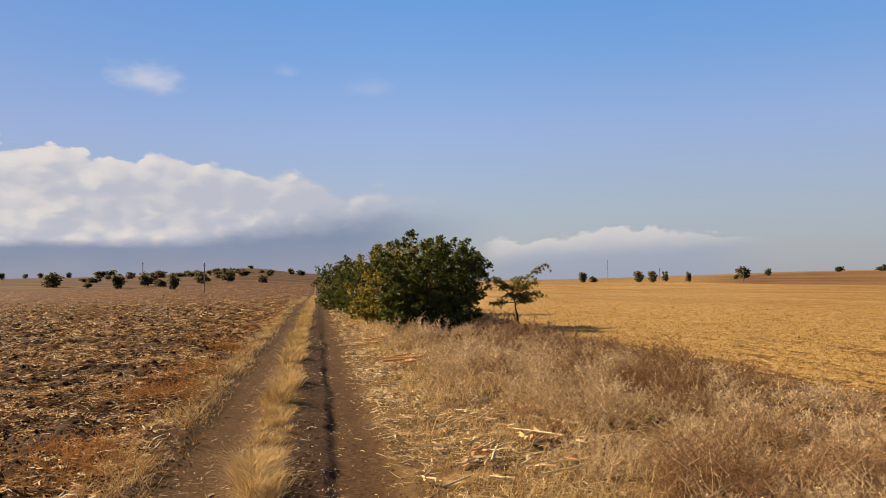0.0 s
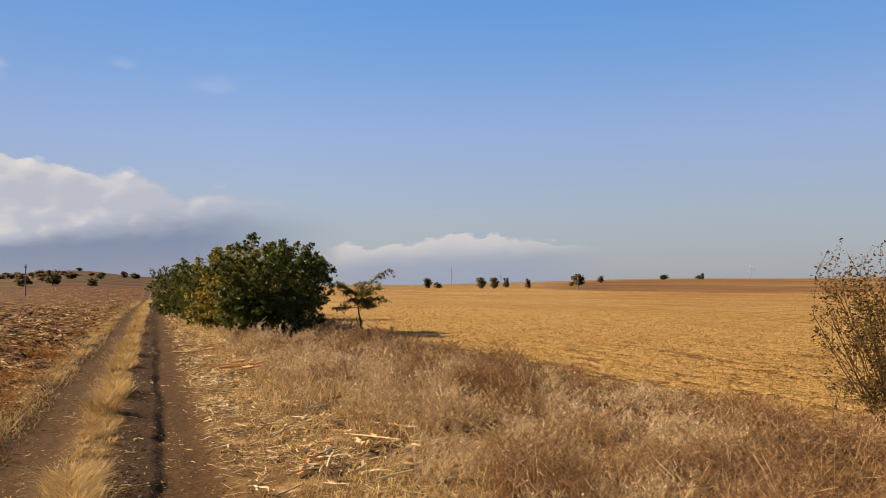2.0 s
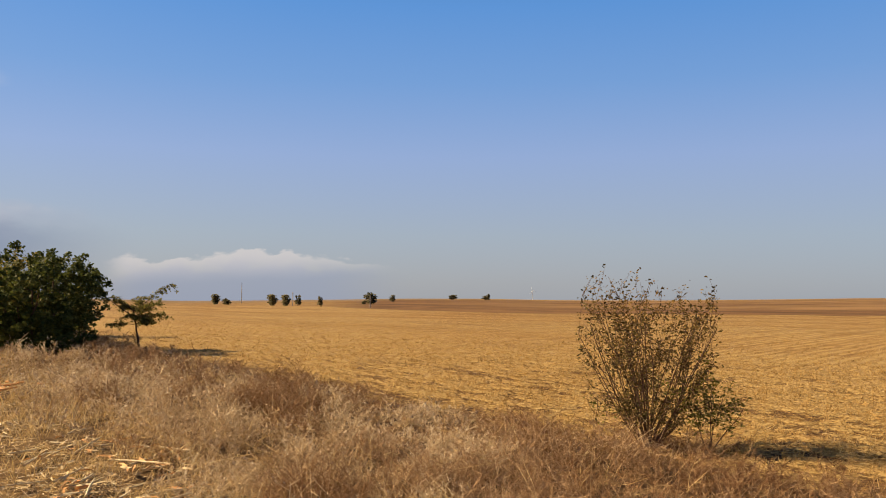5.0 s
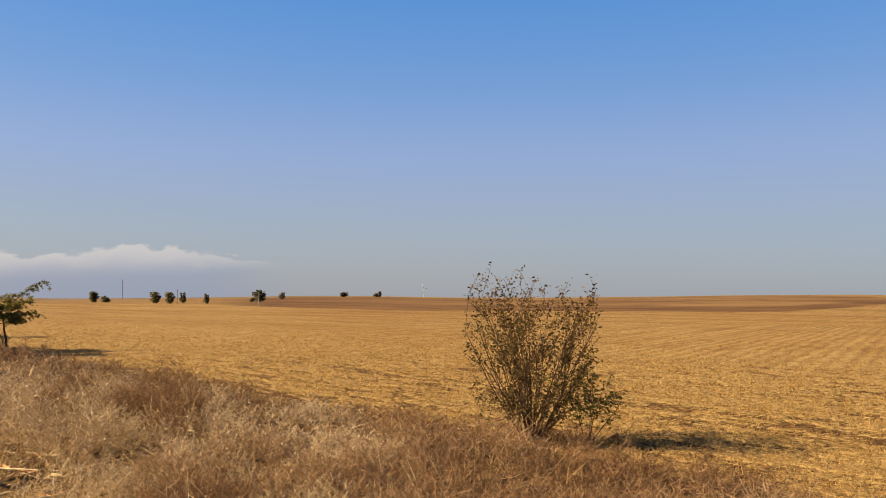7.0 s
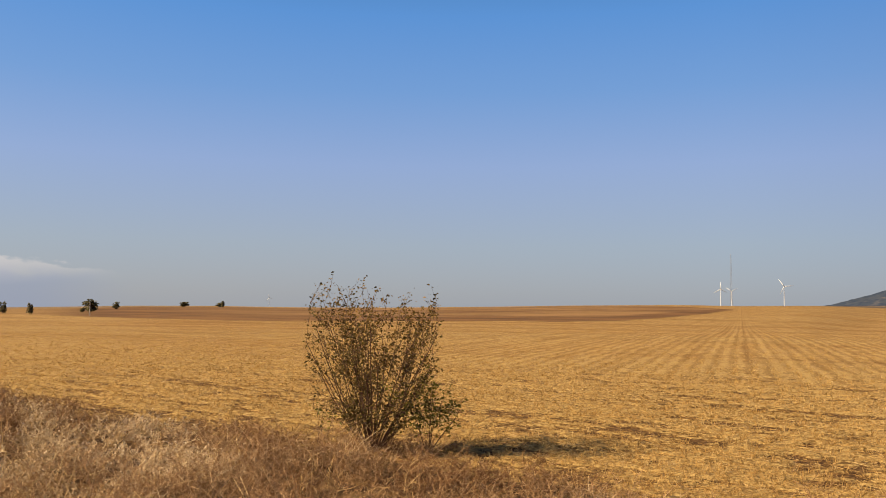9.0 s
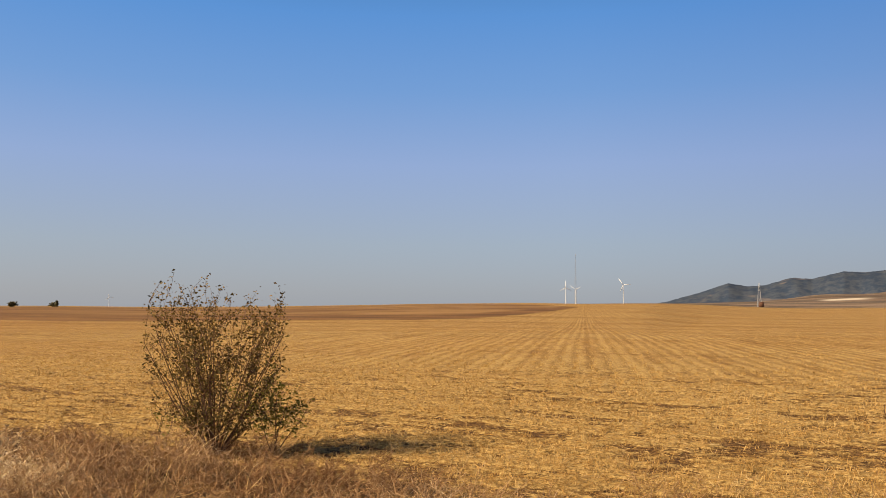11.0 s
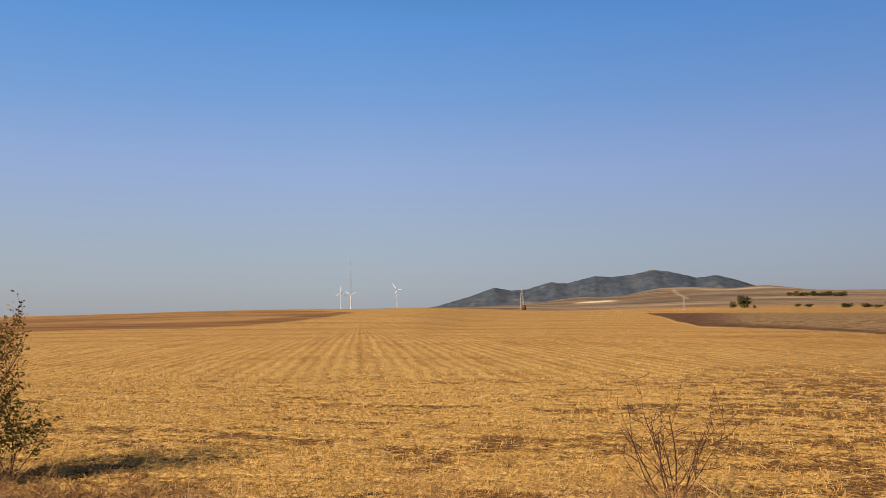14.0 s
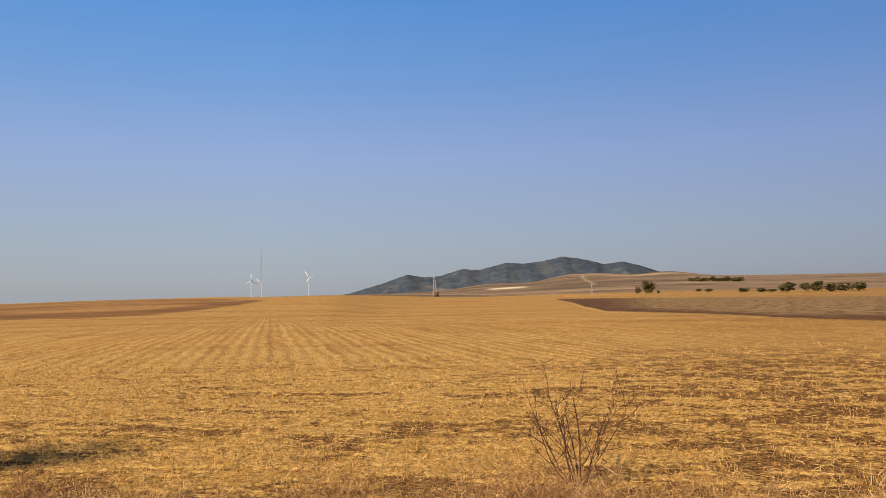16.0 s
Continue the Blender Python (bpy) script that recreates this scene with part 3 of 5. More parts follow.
# ---- the land: one sheet to the horizon, cut along the edges of its fields ----
def build_land():
    az = np.concatenate([np.arange(-106, 36.01, 0.2), np.arange(39, 254, 5.0)])
    rad = np.concatenate([np.exp(np.linspace(math.log(a), math.log(b), n))[:-1] for a, b, n in ((0.8, 4.4, 36), (4.4, 26.0, 230), (26.0, 75.0, 60), (75.0, 4600.0, 111))])
    A, D = np.meshgrid(np.radians(az), rad)
    X, Y = -np.sin(A) * D, np.cos(A) * D
    Z = height(X, Y)
    na, nr = len(az), len(rad)
    verts = np.stack([X, Y, Z], -1).reshape(-1, 3)
    verts = np.concatenate([verts, [[0, 0, float(height(0.0, 0.0))]]])
    i, j = np.meshgrid(np.arange(nr - 1), np.arange(na), indexing="ij")
    j2 = (j + 1) % na
    faces = np.stack([i * na + j, (i + 1) * na + j, (i + 1) * na + j2, i * na + j2], -1).reshape(-1, 4)
    hub = np.stack([np.full(na, len(verts) - 1), np.arange(na), (np.arange(na) + 1) % na, (np.arange(na) + 1) % na], -1)
    deg = (np.degrees(A).ravel() + 180) % 360 - 180
    dist = D.ravel()
    # edges of the far fields, as distances by bearing
    brown_from = np.interp(deg, [-60.3, -58.5, -56.5, -53, -49, -46, -38, -30, -26, -20, -16, -10, -4, 4, 10, 20, 34], [400, 271, 215, 165, 150, 155, 155, 146, 146, 172, 212, 300, 316, 330, 236, 223, 214])
    brown_to = np.interp(deg, [-60, -58, -55, -50, -43, -30, -18, 40], [410, 480, 620, 900, 1300, 1500, 900, 1200])
    brown = (smooth(dist / brown_from, 0.985, 1.015) * (1 - smooth(dist / brown_to, 0.97, 1.05))) * (smooth(deg, -60.3, -60.0)) * (deg < 40)
    brown = brown * (1 - 0.7 * smooth(deg, -19, -13) * (1 - smooth(deg, 3, 8)))
    pale = np.maximum(smooth(dist / brown_to, 0.97, 1.05) * 0.6 * smooth(deg, -30, -18), smooth(dist / 780, 0.97, 1.03) * (deg <= -60))
    dark = dark_field(deg, dist)
    left = smooth(deg, 6, 10)
    meadow = brown * left
    brown = brown * (1 - left)
    chalk = smooth(-deg, 75.0, 76.2) * (1 - smooth(-deg, 77.4, 78.6)) * smooth(dist, 1380, 1440) * (1 - smooth(dist, 1640, 1700))
    beside = dist / plot_edge(deg)
    inner = smooth(beside, 1.10, 1.7) * smooth(-deg, 83.0, 87.5)
    headland = 0.45 * smooth(beside, 0.80, 0.92) * (1 - smooth(beside, 0.93, 0.98)) * smooth(-deg, 80.6, 81.6) * (1 - smooth(-deg, 84.0, 86.5))
    uphill = 82.75 - 0.75 * smooth(dist, 1250, 2350)
    chalk = np.maximum(chalk, 0.3 * smooth(0.22 - np.abs(-deg - uphill), 0, 0.2) * smooth(dist, 1250, 1350) * (1 - smooth(dist, 2300, 2400)))
    mats = straw_mats(X.ravel(), Y.ravel())
    upper = smooth(dist / brown_from, 1.3, 1.45) * smooth(-deg, 20, 36)
    mid = verts[faces].mean(1)
    u, v = to_uv(mid[:, 0], mid[:, 1])
    r = np.hypot(mid[:, 0], mid[:, 1])
    zone = np.full(len(faces), 4)
    close = r < 190
    zone[close & (u < -1.8)] = 0
    zone[close & (u >= -1.8) & (u < 0.65)] = 1
    zone[close & (u >= 0.65) & (u < 6.4)] = 2
    zone[close & (u >= 6.4)] = 3
    kinds = (("ploughed_field", "ploughed brown soil strewn with chopped maize straw", "field"), ("dirt_road", "rutted bare earth farm track with grassy middle", "dirt road"),
             ("grass_verge", "dry earth verge with straw litter", "verge"), ("stubble_field", "harvested golden stubble field in drilled rows", "field"), ("ground", "far rolling brown and straw-coloured farmland", "ground"))
    faces_all = {k: faces[zone == k] for k in range(5)}
    for k, (name, label, cat) in enumerate(kinds):
        f = faces_all[k]
        if k == 1:
            f = np.concatenate([f, hub[:, [0, 1, 2, 2]]])
        used, inv = np.unique(f, return_inverse=True)
        f = inv.reshape(f.shape)
        if k == 1:
            n4 = len(f) - na
            tri = f[n4:, :3]
            v2 = verts[used]
            bm_faces = [tuple(q) for q in f[:n4]] + [tuple(q) for q in tri]
            me = bpy.data.meshes.new(name)
            me.from_pydata(v2.tolist(), [], bm_faces)
        else:
            me = mesh_of(name, verts[used], f)
        me.polygons.foreach_set("use_smooth", np.ones(len(me.polygons), dtype=bool))
        for key, arr in (("brown", brown), ("dark", dark), ("pale", pale), ("straw", mats), ("upper", upper), ("chalk", chalk), ("meadow", meadow), ("inner", inner), ("headland", headland)):
            full = np.append(arr, 0.0)[used].astype(np.float32)
            me.attributes.new(key, "FLOAT", "POINT").data.foreach_set("value", full)
        me.materials.append(LAND)
        tagged(new(name, me), label, cat, kind="structure")


build_land()


def build_hill():
    """The wooded ridge on the horizon."""
    HILL_AZ = [-63, -65.8, -68.2, -69.9, -71.1, -72.1, -73.7, -74.9, -76.8, -78, -79.3, -80.6, -81.8, -83.5, -84.7, -86, -87.4, -90, -93]
    HILL_EL = [0.1, 0.5, 1.14, 1.7, 1.5, 1.55, 2.0, 1.93, 2.36, 2.28, 2.42, 2.7, 2.54, 2.13, 2.28, 1.95, 1.46, 0.9, 0.4]
    az = np.arange(-93, -62.9, 0.08)
    s = np.linspace(0, 1, 40)
    A, S = np.meshgrid(az, s)
    D = 3500 + 1000 * S
    X, Y = -np.sin(np.radians(A)) * D, np.cos(np.radians(A)) * D
    crest = np.interp(-A, -np.array(HILL_AZ), HILL_EL) + 0.02 * fuzz(A, 0 * A, 7.0, 2)
    crest_h = 4000 * np.tan(np.radians(crest * 1.05))
    shape = np.sin(np.clip(S * math.pi, 0, math.pi)) ** 0.9
    gully = 1 - 0.17 * (1 - shape) * (1 + fuzz(A * 1.0, S * 2, 2.2, 4)) - 0.05 * fuzz(A, S * 5, 5.0, 9) * (1 - shape)
    Z = crest_h * shape * gully - 8
    n = len(az)
    i, j = np.meshgrid(np.arange(len(s) - 1), np.arange(n - 1), indexing="ij")
    faces = np.stack([i * n + j, i * n + j + 1, (i + 1) * n + j + 1, (i + 1) * n + j], -1).reshape(-1, 4)
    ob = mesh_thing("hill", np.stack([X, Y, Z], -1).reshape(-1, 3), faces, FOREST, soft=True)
    tagged(ob, "far wooded hill ridge on the horizon, haze-blue", "hill", kind="structure")


build_hill()


# ---- plants ----
def scatter(count, near, far, az0=-104.0, az1=35.0, power=0.0):
    """Places spread evenly in the logarithm of distance (power 0) or by area (2)."""
    t = rng.random(count)
    d = near * (far / near) ** t if power == 0 else (near ** power + t * (far ** power - near ** power)) ** (1 / power)
    a = np.radians(rng.uniform(az0, az1, count))
    return -np.sin(a) * d, np.cos(a) * d, d


def leafy(centres, size, droop=0.3, length=1.6, r=rng):
    """A leaf at each centre: a bent strip, turned at random."""
    n = len(centres)
    ang = r.uniform(0, 2 * math.pi, n)
    d = np.stack([np.cos(ang), np.sin(ang), r.uniform(-0.7, 0.5, n) - droop], 1)
    d = unit(d)
    side = unit(np.cross(d, r.normal(0, 1, (n, 3))))
    s = size * r.uniform(0.6, 1.3, n)
    half = d * (s * length / 2)[:, None]
    sag = np.array([0, 0, -0.15]) * s[:, None]
    pts = np.stack([centres - half, centres + sag * -0.6, centres + half + sag], 1)
    w = np.stack([s * 0.35, s, s * 0.15], 1)
    return ribbons(pts, w, side)


def branches(base, stems, tall, spread, forks, levels, r0, r, kink=0.18, up=0.06, fan=0.55):
    """A thicket of branching sticks. Returns segment arrays and the points near the tips."""
    segs, tips = [], []
    todo = []
    for _ in range(stems):
        a = r.uniform(0, 2 * math.pi)
        lean = spread * math.sqrt(r.random())
        d = np.array([math.cos(a) * lean, math.sin(a) * lean, 1.0])
        p = np.array(base) + np.array([math.cos(a), math.sin(a), 0]) * r.uniform(0.0, 0.08) * tall * 0.5
        todo.append((p, d / np.linalg.norm(d), tall * r.uniform(0.75, 1.05), r0 * r.uniform(0.6, 1.0), 0))
    while todo:
        p, d, length, rad, lev = todo.pop()
        parts = 5 if lev == 0 else 3
        for k in range(parts):
            d2 = d + r.normal(0, kink, 3) + np.array([0, 0, up])
            d2 /= np.linalg.norm(d2)
            q = p + d2 * length / parts
            rad2 = rad * (1 - 0.75 / parts)
            segs.append((p, q, rad, rad2))
            if lev > 0 or k >= 1:
                tips.append(q)
            if lev < levels and k >= (1 if lev == 0 else 0):
                for _ in range(r.poisson(forks)):
                    b = d2 + r.normal(0, fan, 3)
                    b[2] = abs(b[2]) * 0.8 + 0.1
                    todo.append((q, b / np.linalg.norm(b), length * r.uniform(0.28, 0.5), rad2 * 0.6, lev + 1))
            p, d, rad = q, d2, rad2
    s = np.array([x[0] for x in segs]), np.array([x[1] for x in segs]), np.array([x[2] for x in segs]), np.array([x[3] for x in segs])
    return s, np.array(tips)


def empty(name, m):
    ob = new(name)
    ob.matrix_world = m
    return ob


def on_ground(x, y, sink=0.0):
    return float(height(x, y)) - sink


def bush(x, y, tall, wide, deep, count, leafmat, seed, label, lumps=9):
    """A broad-leaved bush: stems, and a crown of leaf clumps with gaps."""
    r = np.random.default_rng(seed)
    ob = empty("bush", pose(x, y, on_ground(x, y, 0.03), 0, 0, math.degrees(ROAD)))
    (a, b, r0, r1), tips = branches((0, 0, 0), 9, tall * 0.72, 0.55, 0.5, 2, 0.05, r)
    mesh_thing("trunk", *tubes(a, b, r0, r1), BARK, ob, True)
    # lobes of the crown, with leafy shoots that point out and up from them
    lob = []
    for k in range(lumps):
        th = 2 * math.pi * k / lumps + r.uniform(-0.3, 0.3)
        f = r.uniform(0.35, 0.62)
        lob.append((math.cos(th) * wide * f * 0.75, math.sin(th) * deep * f * 0.75, tall * r.uniform(0.22, 0.62), r.uniform(0.26, 0.36) * min(wide, tall)))
    for k in range(3):
        lob.append(((-0.24, 0.02, 0.24)[k] * wide, r.uniform(-0.15, 0.15) * deep, tall * r.uniform(0.58, 0.66), 0.31 * min(wide, tall)))
    for k in range(7):
        th = 2 * math.pi * k / 7 + r.uniform(-0.4, 0.4)
        lob.append((math.cos(th) * wide * 0.36, math.sin(th) * deep * 0.36, tall * r.uniform(0.14, 0.2), r.uniform(0.15, 0.19) * min(wide, tall)))
    foot, way = [], []
    for cx, cy, cz, rr in lob:
        n = 26
        d = unit(r.normal(0, 1, (n, 3)))
        foot.append(np.array([cx, cy, cz]) + d * (rr * r.uniform(0.45, 0.95, n))[:, None])
        way.append(unit(d + np.array([0, 0, 0.55])))
    foot, way = np.concatenate(foot), np.concatenate(way)
    m = foot[:, 2] > 0.05 * tall
    foot, way = foot[m], way[m]
    span = r.uniform(0.05, 0.13, len(foot)) * tall * np.where(foot[:, 2] > 0.66 * tall, r.uniform(0.7, 1.3, len(foot)), 1.0)
    per = max(6, int(1.25 * count) // len(foot))
    t = r.random((len(foot), per, 1)) ** 0.8
    c = foot[:, None] + way[:, None] * t * span[:, None, None] + r.normal(0, 1, (len(foot), per, 3)) * np.array([1, 1, 0.75]) * (0.024 * tall * (1.25 - 0.8 * t))
    c = c.reshape(-1, 3)
    c = c[c[:, 2] > 0.05]
    mesh_thing("crown", *leafy(c, 0.056, 0.35, 1.8, r), leafmat, ob)
    return tagged(ob, label, "bush", "bushes beside the track")


ROW_LABEL = "dense dark green leafy bush in dry grass"
# x, y, height, width, depth, leaves
for k, (x, y, tall, wide, deep, count, lm) in enumerate((
        (-1.5, 24.8, 3.1, 2.75, 2.8, 20000, LEAF), (-2.5, 27.6, 3.05, 2.8, 3.0, 15000, YELLOWING), (-3.6, 31.0, 2.9, 2.7, 3.2, 13000, LEAF),
        (-4.8, 34.8, 2.7, 2.5, 3.4, 10000, LEAF), (-6.3, 39.6, 2.45, 2.4, 3.4, 8000, LEAF), (-7.6, 45.0, 2.35, 2.4, 3.2, 6000, LEAF), (-1.35, 34.6, 2.5, 2.3, 2.6, 7000, LEAF))):
    bush(x, y, tall, wide, deep, count, lm, 20 + k, "bushy dark green shrub with yellowing leaves" if lm is YELLOWING else ROW_LABEL)


def sapling():
    r = np.random.default_rng(41)
    x, y = 1.22, 25.4
    ob = empty("young_tree", pose(x, y, on_ground(x, y, 0.03)))
    segs = []
    p = np.array([0.0, 0, 0])
    for k in range(6):
        q = p + np.array([r.normal(-0.01, 0.02), r.normal(0, 0.02), 0.138])
        segs.append((p, q, 0.028 - 0.003 * k, 0.025 - 0.003 * k))
        p = q
    c = []
    # bearing, length, rise, and the knot of the stem from which each limb springs
    limbs = [(math.pi, 1.15, 0.80, 4), (0.1, 1.0, 0.80, 5), (0.3, 0.62, 0.16, 4), (math.pi + 0.4, 0.55, 0.02, 3), (-0.5, 0.6, 0.45, 5), (math.pi - 0.7, 0.6, 0.62, 5), (0.9, 0.42, 0.9, 5)]
    limbs += [(r.uniform(0, 2 * math.pi), r.uniform(0.25, 0.45), r.uniform(0.0, 0.5), int(r.integers(3, 6))) for _ in range(12)]
    for th, L, rise, knot in limbs:
        prev = segs[knot][1]
        d = np.array([math.cos(th), math.sin(th), rise])
        d /= np.linalg.norm(d)
        for s in range(6):
            q = prev + (d + r.normal(0, 0.10, 3) + np.array([0, 0, 0.05 * (2 - s)])) * L / 6
            segs.append((prev, q, 0.011 - 0.0015 * s, 0.0095 - 0.0015 * s))
            if s >= 2:
                for _ in range(4):
                    e = r.normal(0, 1, 3) * np.array([1, 1, 0.22]) + d * np.array([0.5, 0.5, 0])
                    e = e / np.linalg.norm(e) * r.uniform(0.12, 0.26)
                    segs.append((q, q + e, 0.003, 0.002))
                    t = r.random((17, 1))
                    c.append(q + e * t + r.normal(0, 0.018, (17, 3)) - np.array([0, 0, 0.05]) * t * t)
            prev = q
    s = [np.array([g[k] for g in segs]) for k in range(4)]
    mesh_thing("trunk", *tubes(*s), BARK, ob, True)
    mesh_thing("crown", *leafy(np.concatenate(c), 0.025, 0.35, 1.9, r), FEATHER, ob)
    ob.scale = (1.34, 1.34, 1.34)
    tagged(ob, "slender young tree with sparse feathery green leaves", "tree")


sapling()


def thin_shrub():
    """The open, half-bare shrub at the edge of the stubble, with a small sucker beside it."""
    r = np.random.default_rng(57)
    x, y = 5.54, 7.30
    ob = empty("shrub", pose(x, y, on_ground(x, y, 0.03)))
    (a, b, r0, r1), tips = branches((0, 0, 0), 34, 1.50, 0.82, 1.35, 2, 0.0122, r, 0.085, 0.075, 0.52)

    def inside(p):
        """Within the crown: full from the knees up, with single shoots above it."""
        lim = 0.42 + 0.40 * np.minimum(p[:, 2], 0.9) - 0.12 * np.maximum(p[:, 2] - 1.1, 0)
        out, turn = np.hypot(p[:, 0], p[:, 1]), np.arctan2(p[:, 1], p[:, 0])
        return (p[:, 2] < 1.96 - 0.32 * (out / 0.8) ** 2 + 0.10 * np.sin(5 * turn + 1)) & (out < lim + 0.05 * np.sin(4 * turn))

    low = inside(b)
    a, b, r0, r1, tips = a[low], b[low], r0[low], r1[low], tips[inside(tips)]
    (a2, b2, r2, r3), tips2 = branches((0.50, -0.36, 0), 5, 0.78, 0.46, 0.9, 2, 0.010, r, 0.14)
    (a3, b3, r4, r5), tips3 = branches((-0.62, 0.1, 0), 3, 0.62, 0.4, 0.7, 2, 0.009, r, 0.14)
    (a6, b6, r6, r7), tips6 = branches((0, 0, 0), 14, 0.62, 1.15, 1.0, 2, 0.008, r, 0.16)
    a3, b3, r4, r5, tips3 = np.concatenate([a3, a6]), np.concatenate([b3, b6]), np.concatenate([r4, r6]), np.concatenate([r5, r7]), tips3
    tips = np.concatenate([tips, tips6])
    mesh_thing("branchwork", *tubes(np.concatenate([a, a2, a3]), np.concatenate([b, b2, b3]), np.maximum(0.85 * np.concatenate([r0, r2, r4]), 0.0018), np.maximum(0.85 * np.concatenate([r1, r3, r5]), 0.0014), 4), TWIG, ob)
    hi = tips[tips[:, 2] > 0.2]
    c = np.repeat(hi, 4, 0)
    keep = r.random(len(c)) < np.interp(c[:, 2], [0.2, 0.5, 0.9, 1.3, 1.9], [0.55, 0.75, 0.9, 1.0, 1.0])
    c = c[keep] + r.normal(0, 0.028, (keep.sum(), 3))
    mesh_thing("leaves", *leafy(c, 0.0176, 0.2, 1.7, r), OLIVE, ob)
    c = np.concatenate([np.repeat(tips2, 4, 0), np.repeat(tips3, 1, 0)])
    mesh_thing("sucker_leaves", *leafy(c + r.normal(0, 0.04, c.shape), 0.021, 0.2, 1.8, r), YELLOWING, ob)
    tagged(ob, "open many-stemmed shrub with sparse olive-brown leaves", "shrub")


thin_shrub()


def bare_bush():
    r = np.random.default_rng(63)
    x, y = 7.2, 0.84
    ob = empty("bare_bush", pose(x, y, on_ground(x, y, 0.03)))
    segs, tips = [], []

    def stem(p, d, length, rad, steps, forks, lift):
        """A stem that starts outwards and bends up, with a few twigs that do the same."""
        for k in range(steps):
            d = d + r.normal(0, 0.10, 3) + np.array([0, 0, lift])
            d = d / np.linalg.norm(d)
            q = p + d * length / steps
            thin = rad * (1 - 0.8 / steps)
            segs.append((p, q, rad, thin))
            if forks and k >= 1:
                for _ in range(r.poisson(1.0)):
                    out = r.normal(0, 1, 3) * np.array([1, 1, 0.3])
                    e = d * 0.6 + 0.75 * out / np.linalg.norm(out)
                    stem(q, e / np.linalg.norm(e), length * r.uniform(0.2, 0.42), thin * 0.62, 4, forks - 1, 0.10)
            p, rad = q, thin
        tips.append(p)

    for k in range(10):
        th = 2 * math.pi * k / 10 + r.uniform(-0.25, 0.25)
        flare = (0.95, 0.35, 0.65, 0.2, 0.8)[k % 5]
        start = np.array([math.cos(th), math.sin(th), 0.0]) * r.uniform(0.01, 0.06)
        d = np.array([math.cos(th) * flare, math.sin(th) * flare, 0.75])
        stem(start, d / np.linalg.norm(d), r.uniform(0.62, 0.90), 0.0082 * r.uniform(0.75, 1.1), 8, 2, 0.085)
    a, b, r0, r1 = (np.array([g[k] for g in segs]) for k in range(4))
    tips = np.array(tips)
    mesh_thing("branchwork", *tubes(a, b, np.maximum(r0, 0.0027), np.maximum(r1, 0.0022), 4), RED_TWIG, ob)
    c = tips[r.random(len(tips)) < 0.12]
    mesh_thing("leaves", *leafy(c, 0.012, 0.2, 1.6, r), RUST, ob)
    tagged(ob, "small bare reddish-brown twiggy bush in stubble", "bush")


bare_bush()


# ---- far trees ----
def far_tree(seed, round_top, leaf):
    r = np.random.default_rng(seed)
    ob = empty("tree", pose(0, 0, 0))
    a = np.array([[0, 0, 0], [0, 0, 0.22], [0, 0, 0.22], [0, 0, 0.22]], dtype=float)
    b = np.array([[0, 0, 0.22], [0.22, 0.1, 0.55], [-0.2, 0.12, 0.6], [0.02, -0.2, 0.65]], dtype=float)
    mesh_thing("trunk", *tubes(a, b, np.array([0.04, 0.03, 0.03, 0.03]), np.array([0.035, 0.012, 0.012, 0.012])), BARK, ob, True)
    c = []
    for k in range(12):
        th = r.uniform(0, 2 * math.pi)
        f = math.sqrt(r.random()) * 0.25
        z = r.uniform(0.16, 0.76) if round_top else r.uniform(0.08, 0.78)
        rr = r.uniform(0.15, 0.26) * (1.15 - 0.5 * abs(z - 0.5))
        n = 34
        c.append(np.array([math.cos(th) * f, math.sin(th) * f, z]) + unit(r.normal(0, 1, (n, 3))) * (rr * r.uniform(0.45, 1.08, n))[:, None])
    c = np.concatenate(c)
    c = c[c[:, 2] > 0.05]
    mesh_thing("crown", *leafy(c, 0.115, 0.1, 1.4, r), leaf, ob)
    return ob


TREES = [far_tree(70 + k, k % 2 == 0, FAR_LEAF if k < 5 else HAZY_LEAF) for k in range(8)]
tree_used = [False] * 8


def plant(rows, label, group, first=0, last=5, lift=1.12):
    for x, y, tall, wide in rows:
        k = int(rng.integers(first, last))
        m = Matrix.Translation((x, y, float(terrain(x, y)) - 0.04 * tall)) @ Matrix.Rotation(rng.uniform(0, 6.28), 4, "Z")
        if tree_used[k]:
            ob = copy_thing(TREES[k], m)
        else:
            ob, tree_used[k] = TREES[k], True
            ob.matrix_basis = m
        ob.scale = (1.25 * wide, 1.25 * wide, lift * tall)
        tagged(ob, label, "tree", group)


